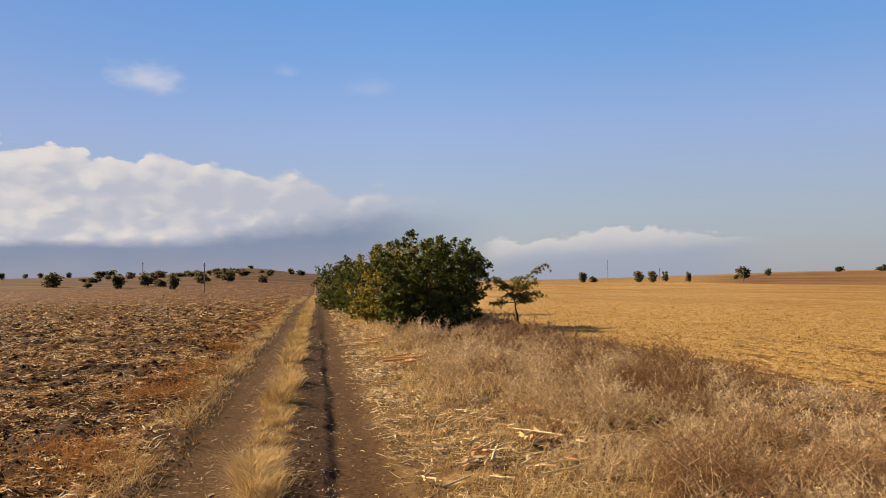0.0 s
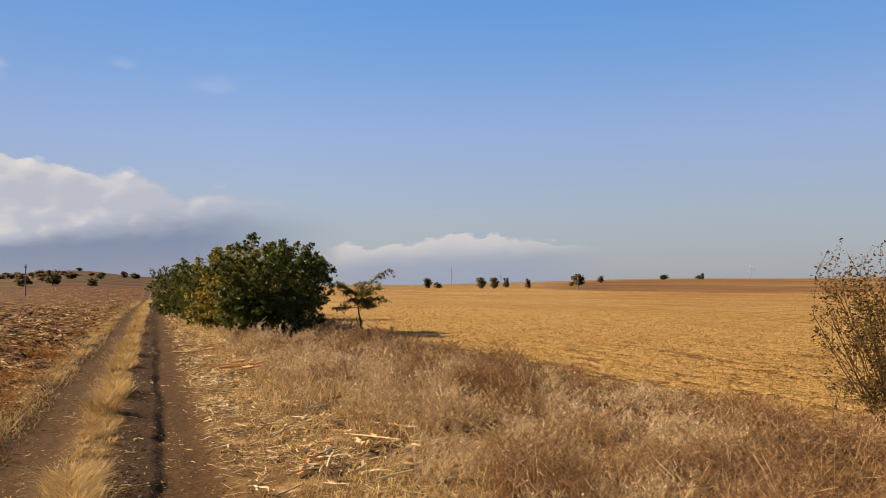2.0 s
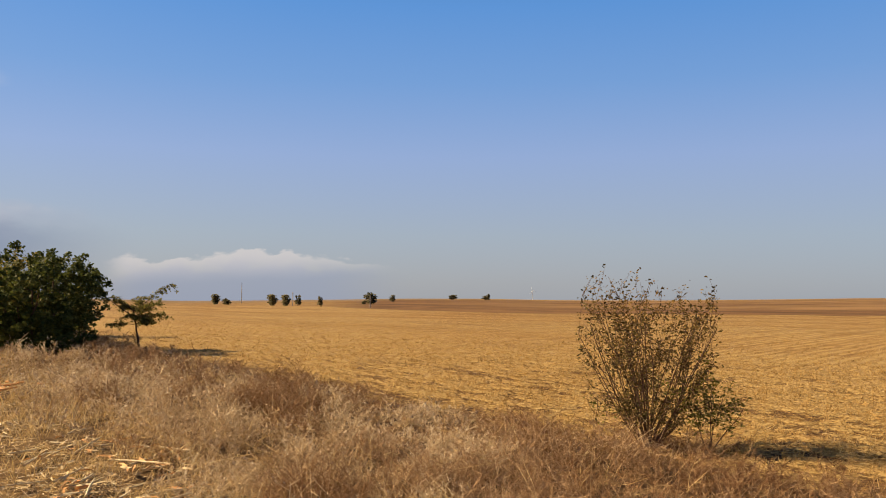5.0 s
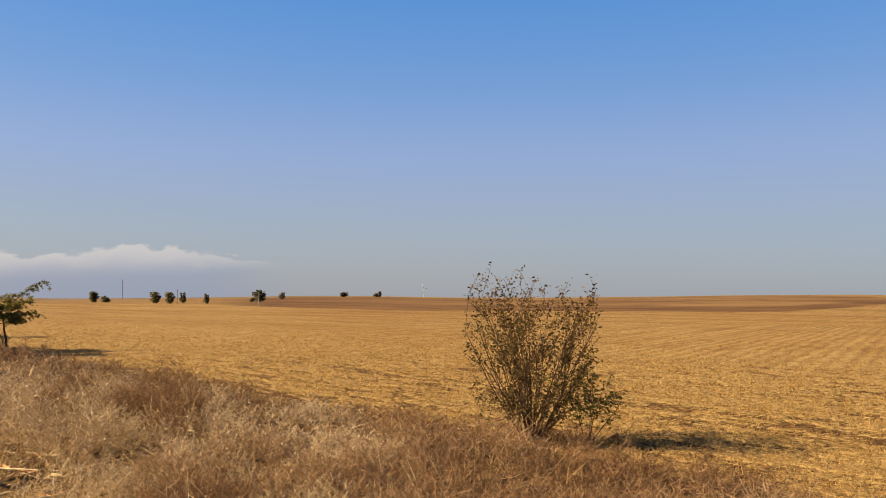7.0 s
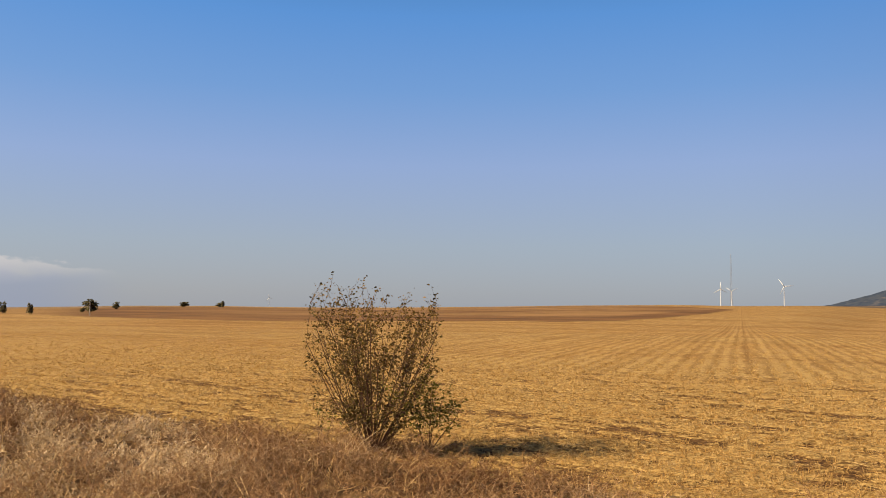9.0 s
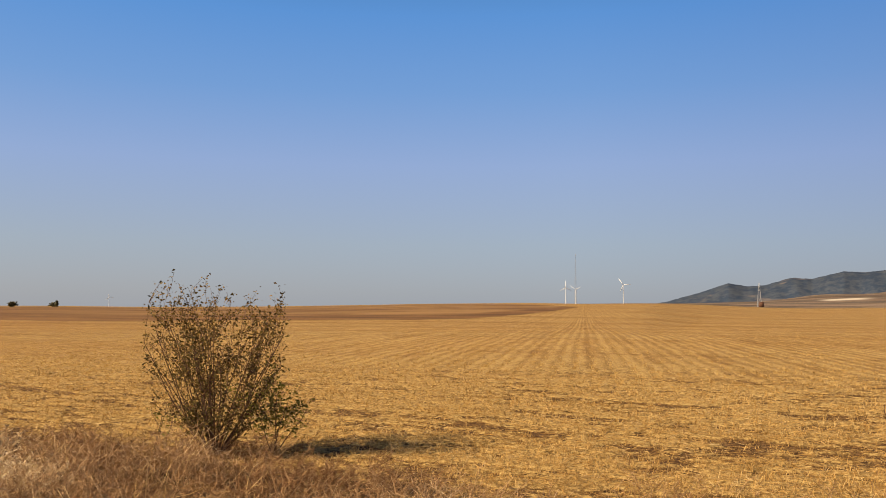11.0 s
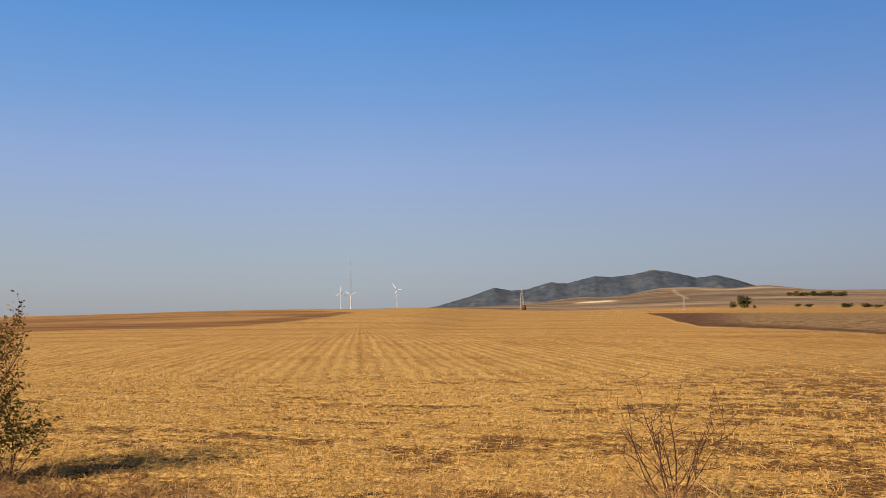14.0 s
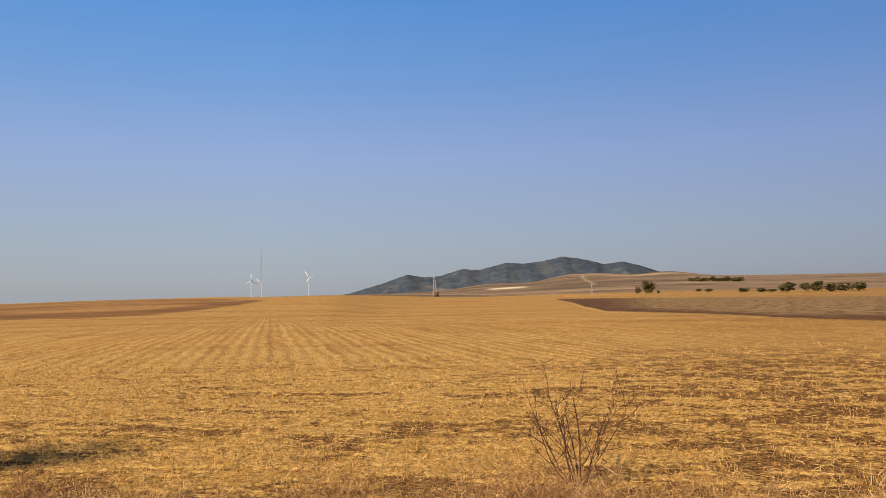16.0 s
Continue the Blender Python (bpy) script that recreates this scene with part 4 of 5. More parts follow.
plant([(-278.5, 470.1, 5.1, 3.4), (-120.7, 228.8, 4.2, 5.3), (-101.2, 209.3, 1.74, 2.1), (-90.8, 203.8, 3.4, 4.0), (-271.2, 582.4, 5.7, 9.7), (-251.2, 553.7, 5.4, 7.5),
       (-211.6, 493.7, 3.5, 5.9), (-90.8, 222.9, 3.9, 4.3), (-82.7, 211.4, 2.1, 2.8), (-66.7, 178.3, 3.7, 2.7), (-80.2, 235.8, 3.6, 5.1), (-71.0, 230.8, 4.15, 3.65)],
      "dark green tree beyond the ploughed field", "trees beyond the ploughed field")
plant([(-113.4, 353.8, 3.4, 5.1), (-90.4, 314.3, 2.2, 5.4), (-59.9, 225.5, 2.65, 2.9), (-85.8, 336.0, 2.8, 3.1), (-109.4, 477.0, 3.6, 3.7), (-98.4, 454.2, 3.2, 4.5),
       (-167.7, 426.6, 5.0, 6.3), (-161.5, 439.2, 3.0, 8.3), (-144.1, 409.2, 3.1, 8.9), (-667.2, 1187.0, 6.7, 7.5), (-390.9, 720.3, 4.8, 5.1), (-370.7, 730.9, 5.0, 5.1), (-177.5, 636.1, 2.6, 5.4)],
      "dark bushy tree on the low brown rise", "trees on the brown rise", 3, 8)
plant([(51.2, 408.7, 5.0, 4.8), (51.6, 373.1, 2.8, 3.6), (55.4, 287.6, 3.9, 4.4), (57.1, 273.2, 3.7, 3.9), (62.0, 277.1, 3.6, 1.9), (59.8, 237.4, 3.1, 1.5), (98.1, 309.6, 4.4, 4.9),
       (91.4, 296.8, 1.6, 1.7), (148.4, 428.7, 3.8, 4.0), (439.1, 1024.9, 6.2, 8.4), (470.6, 986.2, 5.6, 10.5), (600.0, 1388.0, 8.2, 9.3), (406.3, 843.9, 6.8, 4.5)],
      "dark green tree at the far edge of the stubble", "trees beyond the stubble")
plant([(712.9, 53.5, 3.7, 4.9), (725.8, 46.4, 6.7, 13.0), (699.3, 36.6, 1.8, 2.9), (695.2, -60.8, 4.9, 11.5), (686.7, -74.0, 5.1, 7.6), (681.1, -81.1, 5.5, 10.4), (670.6, -89.4, 4.2, 12.1),
       (678.6, -100.0, 4.2, 10.4), (672.6, -108.3, 5.0, 11.2), (706.9, -30.6, 2.2, 9.7), (696.6, -42.6, 2.2, 9.6), (686.5, -50.1, 1.8, 6.6), (747.6, 5.4, 1.9, 5.1), (724.8, -2.9, 2.2, 7.0)],
      "dark tree in a far hedge line", "far hedge trees", lift=1.65)


plant([(1338.0 - 5.5 * k, 19.0 - 7.6 * k, 5.0 + 0.8 * math.sin(k * 2.1), 11.5) for k in range(10)], "dark tree in a far wood strip", "far wood strip", lift=1.5)
plant([(-95.0 - 9.0 * k + 6 * math.sin(k * 3.1), 300.0 + 5.0 * k + 22 * math.sin(k * 1.7), 2.0 + 0.7 * math.sin(k * 2.3), 4.2 + math.sin(k * 1.3)) for k in range(9)],
      "low olive-brown bush beyond the ploughed field", "bushes beyond the ploughed field", 5, 8)


plant([(-430 * math.sin(radians(a)), 430 * math.cos(radians(a)), 2.0 + 0.8 * math.sin(7 * a), 3.4) for a in (18.3, 17.9, 17.4, 17.0, 16.5, 16.1, 14.9, 14.2)] +
      [(-480 * math.sin(radians(a)), 480 * math.cos(radians(a)), 2.2 + 0.8 * math.sin(9 * a), 3.8) for a in (25.2, 24.6, 23.9, 23.3, 22.4, 21.8, 20.6, 19.7, 19.1)],
      "low brown bush on the far mound", "bushes on the far mound", 5, 8)


# ---- turbines, masts and poles ----
def turbine(x, y, tall, facing, spin):
    z = float(terrain(x, y))
    ob = empty("wind_turbine", pose(x, y, z, 0, 0, facing))
    r = tall * 0.021
    mesh_thing("tower", *tubes(np.array([[0, 0, -2.0]]), np.array([[0, 0, tall]]), [r], [r * 0.62], 16), WHITE, ob, True)
    mesh_thing("nacelle", *tubes(np.array([[0, tall * 0.06, tall]]), np.array([[0, -tall * 0.05, tall]]), [r * 0.9], [r * 0.8], 10), WHITE, ob, True)
    hub = mesh_thing("hub", *tubes(np.array([[0, -tall * 0.05, tall]]), np.array([[0, -tall * 0.075, tall]]), [r * 0.8], [r * 0.2], 10), WHITE, ob, True)
    for k in range(3):
        a = radians(spin + 120 * k)
        d = np.array([math.sin(a), 0, math.cos(a)])
        root = np.array([0, -tall * 0.06, tall])
        pts = np.stack([root, root + d * tall * 0.12, root + d * tall * 0.44])[None]
        side = np.cross(d, [0, 1, 0])[None]
        v1, f1 = ribbons(pts, np.array([[0.03, 0.042, 0.014]]) * tall, side)
        v2 = v1 + np.array([0, 0.012 * tall, 0])
        n = len(v1)
        faces = [list(q) for q in f1] + [list(q[::-1] + n) for q in f1] + [[0, 2, n + 2, n], [2, 4, n + 4, n + 2], [1, n + 1, n + 3, 3], [3, n + 3, n + 5, 5], [4, 5, n + 5, n + 4], [0, n, n + 1, 1]]
        mesh_thing("blade", np.concatenate([v1, v2]), np.array(faces), WHITE, hub)
    return tagged(ob, "white three-bladed wind turbine on the horizon", "wind turbine", "wind turbines")


turbine(2234.9, 1328.6, 50.0, 120, 0)
turbine(2250.3, 1302.4, 44.5, 120, 55)
turbine(2319.5, 1174.7, 57.0, 116, 35)
turbine(1251.0, 2279.3, 29.0, 150, 20)


def lattice_mast(x, y, tall, wide, name, label, category, arms=()):
    ob = empty(name, pose(x, y, float(terrain(x, y)) - 0.3, 0, 0, 25))
    corners = [(-1, -1), (1, -1), (1, 1), (-1, 1)]
    bays = max(5, int(tall / (wide * 3)))
    w = lambda f: wide * 0.5 * (1 - 0.72 * f)
    for cx, cy in corners:
        mesh_thing("leg", *tubes(np.array([[cx * w(0), cy * w(0), 0]]), np.array([[cx * w(1), cy * w(1), tall]]), [wide * 0.042], [wide * 0.03], 4), STEEL, ob)
    a, b = [], []
    for k in range(bays):
        f0, f1 = k / bays, (k + 1) / bays
        for i in range(4):
            c0, c1 = corners[i], corners[(i + 1) % 4]
            a.append((c0[0] * w(f0), c0[1] * w(f0), tall * f0)), b.append((c1[0] * w(f1), c1[1] * w(f1), tall * f1))
            a.append((c0[0] * w(f1), c0[1] * w(f1), tall * f1)), b.append((c1[0] * w(f1), c1[1] * w(f1), tall * f1))
    mesh_thing("lattice", *tubes(np.array(a), np.array(b), np.full(len(a), wide * 0.02), np.full(len(a), wide * 0.02), 4), STEEL, ob)
    for f, span in arms:
        mesh_thing("arm", *box((-span / 2, -wide * 0.08, tall * f), (span / 2, wide * 0.08, tall * f + wide * 0.2)), STEEL, ob)
    return tagged(ob, label, category)


lattice_mast(1557.9, 901.6, 107.0, 3.4, "radio_mast", "tall thin grey lattice radio mast on the skyline", "mast", ((0.6, 7.0), (0.62, 5.0)))
lattice_mast(776.8, 255.4, 22.0, 3.6, "pylon", "grey lattice electricity pylon at the field's end", "pylon", ((0.7, 7.0), (0.85, 5.5)))

lattice_mast(694.0, 90.0, 10.0, 1.7, "pylon", "pale grey lattice pylon far off below the hill's slope", "pylon", ((0.72, 3.4), (0.88, 2.6)))


def shed(x, y):
    ob = empty("shed", pose(x, y, float(terrain(x, y)) - 0.2, 0, 0, 20))
    mesh_thing("wall", *box((-2.6, -2.0, 0), (2.6, 2.0, 4.6)), RUSTY, ob)
    v, f = box((-2.9, -2.3, 4.6), (2.9, 2.3, 4.9))
    v[4:, :2] *= 0.8
    mesh_thing("roof", v, f, RUSTY, ob)
    tagged(ob, "small rust-brown hut below the pylon", "hut")


shed(772.0, 252.0)


def utility_pole(x, y, tall, r):
    ob = empty("utility_pole", pose(x, y, float(height(x, y)) - 0.3, 0, 0, 30))
    mesh_thing("pole", *tubes(np.array([[0, 0, 0.0]]), np.array([[0, 0, tall + 0.3]]), [r], [r * 0.7], 10), POLE_WOOD, ob, True)
    arm = mesh_thing("crossarm", *box((-0.2, -0.05, tall - 0.30), (0.2, 0.05, tall - 0.22)), POLE_WOOD, ob)
    for k in (-0.16, 0.16):
        mesh_thing("insulator", *tubes(np.array([[k, 0, tall - 0.22]]), np.array([[k, 0, tall - 0.02]]), [0.035], [0.03], 8), STONE, arm, True)
    tagged(ob, "slim grey wooden utility pole in the field", "utility pole", "utility poles")


utility_pole(-48.9, 145.2, 5.3, 0.13)
utility_pole(-111.6, 269.7, 7.0, 0.16)
utility_pole(107.4, 689.6, 17.0, 0.3)
utility_pole(57.3, 263.5, 4.5, 0.12)
utility_pole(65.7, 207.6, 3.2, 0.12)


# ---- what grows and lies on the ground, as stuff ----
def blades(x, y, tall, lean, width, bend=0.35, straight=False, r=rng):
    """Grass blades rooted at x, y."""
    n = len(x)
    z = height(x, y) - 0.01
    a = r.uniform(0, 2 * math.pi, n)
    d = np.stack([np.cos(a) * lean, np.sin(a) * lean, np.ones(n)], 1)
    d = unit(d)
    p0 = np.stack([x, y, z], 1)
    p1 = p0 + d * (tall * 0.55)[:, None]
    p2 = p0 + d * tall[:, None] + np.stack([np.cos(a), np.sin(a), -0.5 * np.ones(n)], 1) * (tall * bend * r.random(n))[:, None]
    b = r.uniform(0, 2 * math.pi, n)
    side = np.stack([np.cos(b), np.sin(b), np.zeros(n)], 1)
    if straight:
        return ribbons(np.stack([p0, p2], 1), np.stack([width, width * 0.7], 1), side)
    return ribbons(np.stack([p0, p1, p2], 1), np.stack([width, width * 0.8, width * 0.2], 1), side)


def litter(x, y, length, width, lift=0.01, tilt=0.25, along=None, curl=0.15, straight=False, r=rng):
    """Strips of straw lying about, each a little bent."""
    n = len(x)
    z = height(x, y) + lift * r.random(n)
    a = r.uniform(0, 2 * math.pi, n) if along is None else along + r.normal(0, 0.5, n)
    t = r.normal(0, tilt, n)
    d = np.stack([np.cos(a) * np.cos(t), np.sin(a) * np.cos(t), np.abs(np.sin(t))], 1)
    p0 = np.stack([x, y, z], 1)
    p2 = p0 + d * length[:, None]
    mid = (p0 + p2) / 2 + np.stack([-np.sin(a), np.cos(a), np.ones(n)], 1) * (length * curl * r.normal(0, 0.6, n))[:, None]
    mid[:, 2] = np.maximum(mid[:, 2], height(mid[:, 0], mid[:, 1]) + 0.004)
    p2[:, 2] = np.maximum(p2[:, 2], height(p2[:, 0], p2[:, 1]) + 0.003)
    b = r.normal(0, 0.5, n)
    side = unit(np.stack([-np.sin(a), np.cos(a), b], 1))
    if straight:
        return ribbons(np.stack([p0, p2], 1), np.stack([width, width * 0.7], 1), side)
    return ribbons(np.stack([p0, mid, p2], 1), np.stack([width, width, width * 0.6], 1), side)


def stuff(name, pieces, mat, label, category):
    v, f = pieces
    return tagged(mesh_thing(name, v, f, mat), label, category, kind="stuff")


def weed_kind(r, stems, tall, twigs, heads):
    """One dry weed: crooked stalks that fork into tangled twigs with seed heads. Returns stalk segments and head places."""
    a, b, w, h = [], [], [], []
    for _ in range(stems):
        th = r.uniform(0, 2 * math.pi)
        lean = r.uniform(0.05, 0.62)
        d = np.array([math.cos(th) * lean, math.sin(th) * lean, 1])
        d /= np.linalg.norm(d)
        L = tall * r.uniform(0.6, 1.1)
        spine = [np.zeros(3)]
        for k in range(3):
            d = d + r.normal(0, 0.46, 3)
            d[2] = abs(d[2])
            d /= np.linalg.norm(d)
            spine.append(spine[-1] + d * L / 3)
            a.append(spine[-2]), b.append(spine[-1]), w.append(0.0056 - 0.0011 * k)
        for _ in range(twigs):
            k = r.integers(1, 4)
            p = spine[k] - (spine[k] - spine[k - 1]) * r.random()
            ph = r.uniform(0, 2 * math.pi)
            q = p + np.array([math.cos(ph), math.sin(ph), r.uniform(-0.1, 1.2)]) * L * r.uniform(0.06, 0.19)
            a.append(p), b.append(q), w.append(0.0036)
            for _ in range(heads):
                h.append(q + r.normal(0, 0.012, 3))
    return np.array(a), np.array(b), np.array(w), np.array(h)


def weeds(name, x, y, tall, mat, label, heads_mat=None, kinds=10, stems=4, twigs=16, heads=1, seed=1, fat=1.0):
    r = np.random.default_rng(seed)
    protos = [weed_kind(r, stems, 1.0, twigs, heads) for _ in range(kinds)]
    which = r.integers(0, kinds, len(x))
    dist = np.hypot(x, y)
    thick = fat * 1.05 * np.clip(dist / 7.0, 0.8, 3.5)
    stalks, seeds = [], []
    for k, (a, b, w, h) in enumerate(protos):
        m = which == k
        n = m.sum()
        if not n:
            continue
        th = r.uniform(0, 2 * math.pi, n)
        c, s = np.cos(th), np.sin(th)
        base = np.stack([x[m], y[m], height(x[m], y[m]) - 0.01], 1)

        def put(p):
            q = p[None] * tall[m][:, None, None]
            return np.stack([q[..., 0] * c[:, None] - q[..., 1] * s[:, None], q[..., 0] * s[:, None] + q[..., 1] * c[:, None], q[..., 2]], -1) + base[:, None]

        A, B = put(a).reshape(-1, 3), put(b).reshape(-1, 3)
        W = (w[None] * thick[m][:, None]).ravel()
        side = unit(np.cross(B - A, r.normal(0, 1, A.shape)))
        stalks.append(ribbons(np.stack([A, B], 1), np.stack([W, W * 0.7], 1), side))
        if heads_mat is not None and len(h):
            H = put(h).reshape(-1, 3)
            H = H[r.random(len(H)) < 0.22]
            e = np.repeat(0.0135 * np.clip(np.hypot(H[:, 0], H[:, 1]) / 8, 0.8, 1.6), 1)
            d = unit(r.normal(0, 1, H.shape))
            sd = unit(np.cross(d, r.normal(0, 1, H.shape)))
            seeds.append(ribbons(np.stack([H - d * e[:, None] * 0.6, H + d * e[:, None] * 0.6], 1), np.stack([e, e * 0.7], 1), sd))
    stuff(name, join(*stalks), mat, label, "weeds")
    if seeds:
        stuff("seed_heads", join(*seeds), heads_mat, "pale dry seed heads on the verge weeds", "seed heads")


def pick(x, y, *more, keep):
    return (x[keep], y[keep], *(m[keep] for m in more))


# weeds on the verge, in cushions
def cushions(u, v, cell=0.72):
    """Distance to the nearest cushion's middle, in cells, and a random number of that cushion."""
    best, tag = np.full(len(u), 9.0), np.zeros(len(u))
    cu, cv = np.floor(u / cell), np.floor(v / cell)
    for du in (-1, 0, 1):
        for dv in (-1, 0, 1):
            a, b = cu + du, cv + dv
            h1 = np.modf(np.abs(np.sin(a * 127.1 + b * 311.7) * 43758.5453))[0]
            h2 = np.modf(np.abs(np.sin(a * 269.5 + b * 183.3) * 24634.6345))[0]
            r = np.hypot(u / cell - a - 0.15 - 0.7 * h1, v / cell - b - 0.15 - 0.7 * h2)
            m = r < best
            best, tag = np.where(m, r, best), np.where(m, np.modf(h1 * 17.3 + h2 * 5.1)[0], tag)
    return best, tag


x, y, d = scatter(34000, 4.3, 70, -108, 12)
u, v = to_uv(x, y)
edge = 6.1 + 0.5 * fuzz(u * 0.2, v, 0.9, 6)
dome, tag = cushions(u, v)
dense = smooth(u, 1.2, 2.4) * (1 - smooth(u, edge - 0.5, edge + 0.5)) * (0.72 + 0.28 * fuzz(x, y, 0.9, 2)) * (1.2 - 0.95 * smooth(dome, 0.38, 0.62))
dense = dense * (1 - 0.85 * (1 - smooth(v, 8.5, 11.5)) * (1 - smooth(u, 1.9, 2.6)))
x, y, d, u, v, dome, tag = pick(x, y, d, u, v, dome, tag, keep=rng.random(len(x)) < dense)
tall = rng.uniform(0.26, 0.52, len(x)) * np.interp(u, [1.2, 2.5, 5.4, 6.5], [0.5, 1.0, 1.0, 0.6]) * (1 + 0.2 * fuzz(x, y, 0.5, 1)) * (1.42 - 1.25 * np.minimum(dome, 0.7)) * (0.68 + 0.6 * tag)
rust = tag > 0.93 - 0.48 * smooth(u, 2.6, 4.2) - 0.42 * (1 - smooth(v, 5.2, 9.0)) * smooth(u, 2.0, 2.9) - 0.18 * fuzz(x, y, 0.6, 9)
# a ring of them at the foot of the thin shrub
ring, out = rng.uniform(0, 2 * math.pi, 90), rng.uniform(0.05, 0.75, 90)
foot_x, foot_y = 5.62 + 1.25 * out * np.cos(ring), 7.22 + 0.8 * out * np.sin(ring)
weeds("shrub_foot_weeds", foot_x, foot_y, rng.uniform(0.10, 0.28, 90), RUST, "low brown dry weeds at the thin shrub's foot", seed=9)
weeds("verge_weeds", *pick(x, y, tall, keep=~rust), WEED, "low dry straw-brown weeds on the verge", SEED, seed=3)
weeds("rusty_weeds", *pick(x, y, tall, keep=rust), RUST, "rust-brown dry weeds among the paler ones", seed=4)

# tall pale stalks that stand above the rest
x, y, d = scatter(520, 3.4, 40, -60, 12)
u, v = to_uv(x, y)
x, y = pick(x, y, keep=(u > 1.5) & (u < 5.6))
weeds("tall_stalks", x, y, rng.uniform(0.45, 0.75, len(x)), GRASS, "tall single pale straw stalks in the weeds", seed=12, stems=2, twigs=4, heads=0)

# dry grass on the verge, below and between the weeds
x, y, d = scatter(130000, 4.3, 70, -100, 16)
u, v = to_uv(x, y)
dense = smooth(u, 0.5, 1.5) * np.interp(u, [1.6, 2.4, 4.0, 5.6, 6.6], [1.0, 0.7, 0.3, 0.3, 0.0]) * np.where(u > 1.8, np.interp(v, [4.0, 7.5], [0.12, 1.0]), 1.0) * np.clip(0.6 + 0.6 * fuzz(x, y, 1.3, 12), 0.1, 1)
dense = dense * (1 - 0.9 * smooth(cushions(u, v)[0], 0.36, 0.55) * smooth(u, 1.8, 2.6))
dense = dense * (1 - 0.6 * (1 - smooth(v, 8.5, 11.5)) * (1 - smooth(u, 1.9, 2.6)))
x, y, d, u = pick(x, y, d, u, keep=rng.random(len(x)) < dense)
stuff("verge_grass", blades(x, y, rng.uniform(0.10, 0.42, len(x)) * (1 + 0.35 * fuzz(x, y, 0.7, 19)) * np.interp(u, [0.5, 1.0, 2.0, 3.4, 7], [0.3, 0.6, 1.0, 0.75, 0.4]), 0.45, 0.005 * np.clip(d / 7, 0.8, 4.0)), GRASS, "fine dry straw-coloured verge grass", "grass")

# the grassy strip between the ruts, and tufts along the track's edges
v = 4.2 * (110 / 4.2) ** rng.random(1650)
u = rng.normal(-0.51, 0.075, len(v)) + 0.05 * fuzz(v, v, 1.1, 4)
lush = octaves(u, v, 1.6, 3, 0.6, 51)
keep = lush > 0.29
u, v = np.repeat(u[keep], 28), np.repeat(v[keep], 28)
size = np.repeat(rng.uniform(0.5, 1.2, keep.sum()) * np.interp(lush[keep], [0.4, 0.65], [0.6, 1.5]), 28)
gap = 0.032 * np.clip(v / 14, 1.0, 4.0)
x, y = to_xy(u + rng.normal(0, 1, len(u)) * gap * 0.8, v + rng.normal(0, 1, len(u)) * gap)
stuff("track_grass", blades(x, y, rng.uniform(0.08, 0.23, len(x)) * size, 0.75, 0.0060 * np.clip(v / 7, 0.8, 4.0), 0.6), GRASS, "tufts of dry yellow grass between the ruts", "grass")
u = rng.uniform(-2.15, -1.2, 30000)
v = 4.8 * (110 / 4.8) ** rng.random(len(u))
keep = rng.random(len(u)) < np.exp(-((u + 1.62) / 0.26) ** 2) * np.clip(0.62 + 3.5 * (octaves(u, v * 0.5, 1.4, 3, 0.6, 61) - 0.5), 0, 1)
u, v = u[keep], v[keep]
x, y = to_xy(u, v)
stuff("track_edge_grass", blades(x, y, rng.uniform(0.05, 0.19, len(x)), 0.9, 0.0052 * np.clip(v / 7, 0.8, 4.0), 0.6), GRASS, "dry grass tufts at the ploughed field's edge", "grass")
x, y, d = scatter(30000, 3.0, 60, 2, 38)
u, v = to_uv(x, y)
dense = np.exp(-((u + 2.15) / 0.5) ** 2) * np.clip(0.3 + 1.1 * fuzz(u, v, 0.9, 17), 0, 1)
x, y = pick(x, y, keep=rng.random(len(x)) < dense)
weeds("field_edge_weeds", x, y, rng.uniform(0.1, 0.3, len(x)), ORANGE, "rust-coloured dead weeds at the ploughed edge", seed=8, stems=4, twigs=5, heads=0)

# straw thrown along the right rut, and short grass in it
def strip(count, u0, u1, v0=4.4, v1=100.0):
    """Places in a strip along the track, evenly in the logarithm of the distance."""
    u = rng.uniform(u0, u1, count)
    v = v0 * (v1 / v0) ** rng.random(count)
    return (*to_xy(u, v), np.hypot(u, v), u, v)


x, y, d, u, v = strip(62000, 0.4, 2.4)
dense = smooth(u, 0.45, 0.75) * (1 - smooth(u, 1.4, 2.4)) * np.clip(0.5 + 0.85 * fuzz(u, v, 2.1, 3) + 0.35 * fuzz(u, v, 5.5, 23), 0.04, 1) * (0.5 + 0.5 * smooth(v, 8, 13))
x, y, d = pick(x, y, d, keep=rng.random(len(x)) < dense)
stuff("straw_litter", litter(x, y, 0.03 + 0.2 * rng.random(len(x)) ** 2.5, rng.uniform(0.005, 0.011, len(x)) * np.clip(d / 8, 0.8, 3.5), 0.02, 0.15), PALE, "pale straw litter trodden along the track", "straw")
x, y, d, u, v = strip(42000, 0.6, 2.6)
dense = smooth(u, 0.6, 1.3) * np.clip(0.35 + 0.9 * fuzz(u, v, 2.6, 13), 0.0, 1)
x, y, d, u = pick(x, y, d, u, keep=rng.random(len(x)) < dense)
stuff("short_grass", blades(x, y, rng.uniform(0.03, 0.14, len(x)) * np.interp(u, [0.6, 1.6], [0.6, 1.6]), 0.8, 0.005 * np.clip(d / 7, 0.8, 4.0), 0.6), GRASS, "short dry grass at the track's edge", "grass")

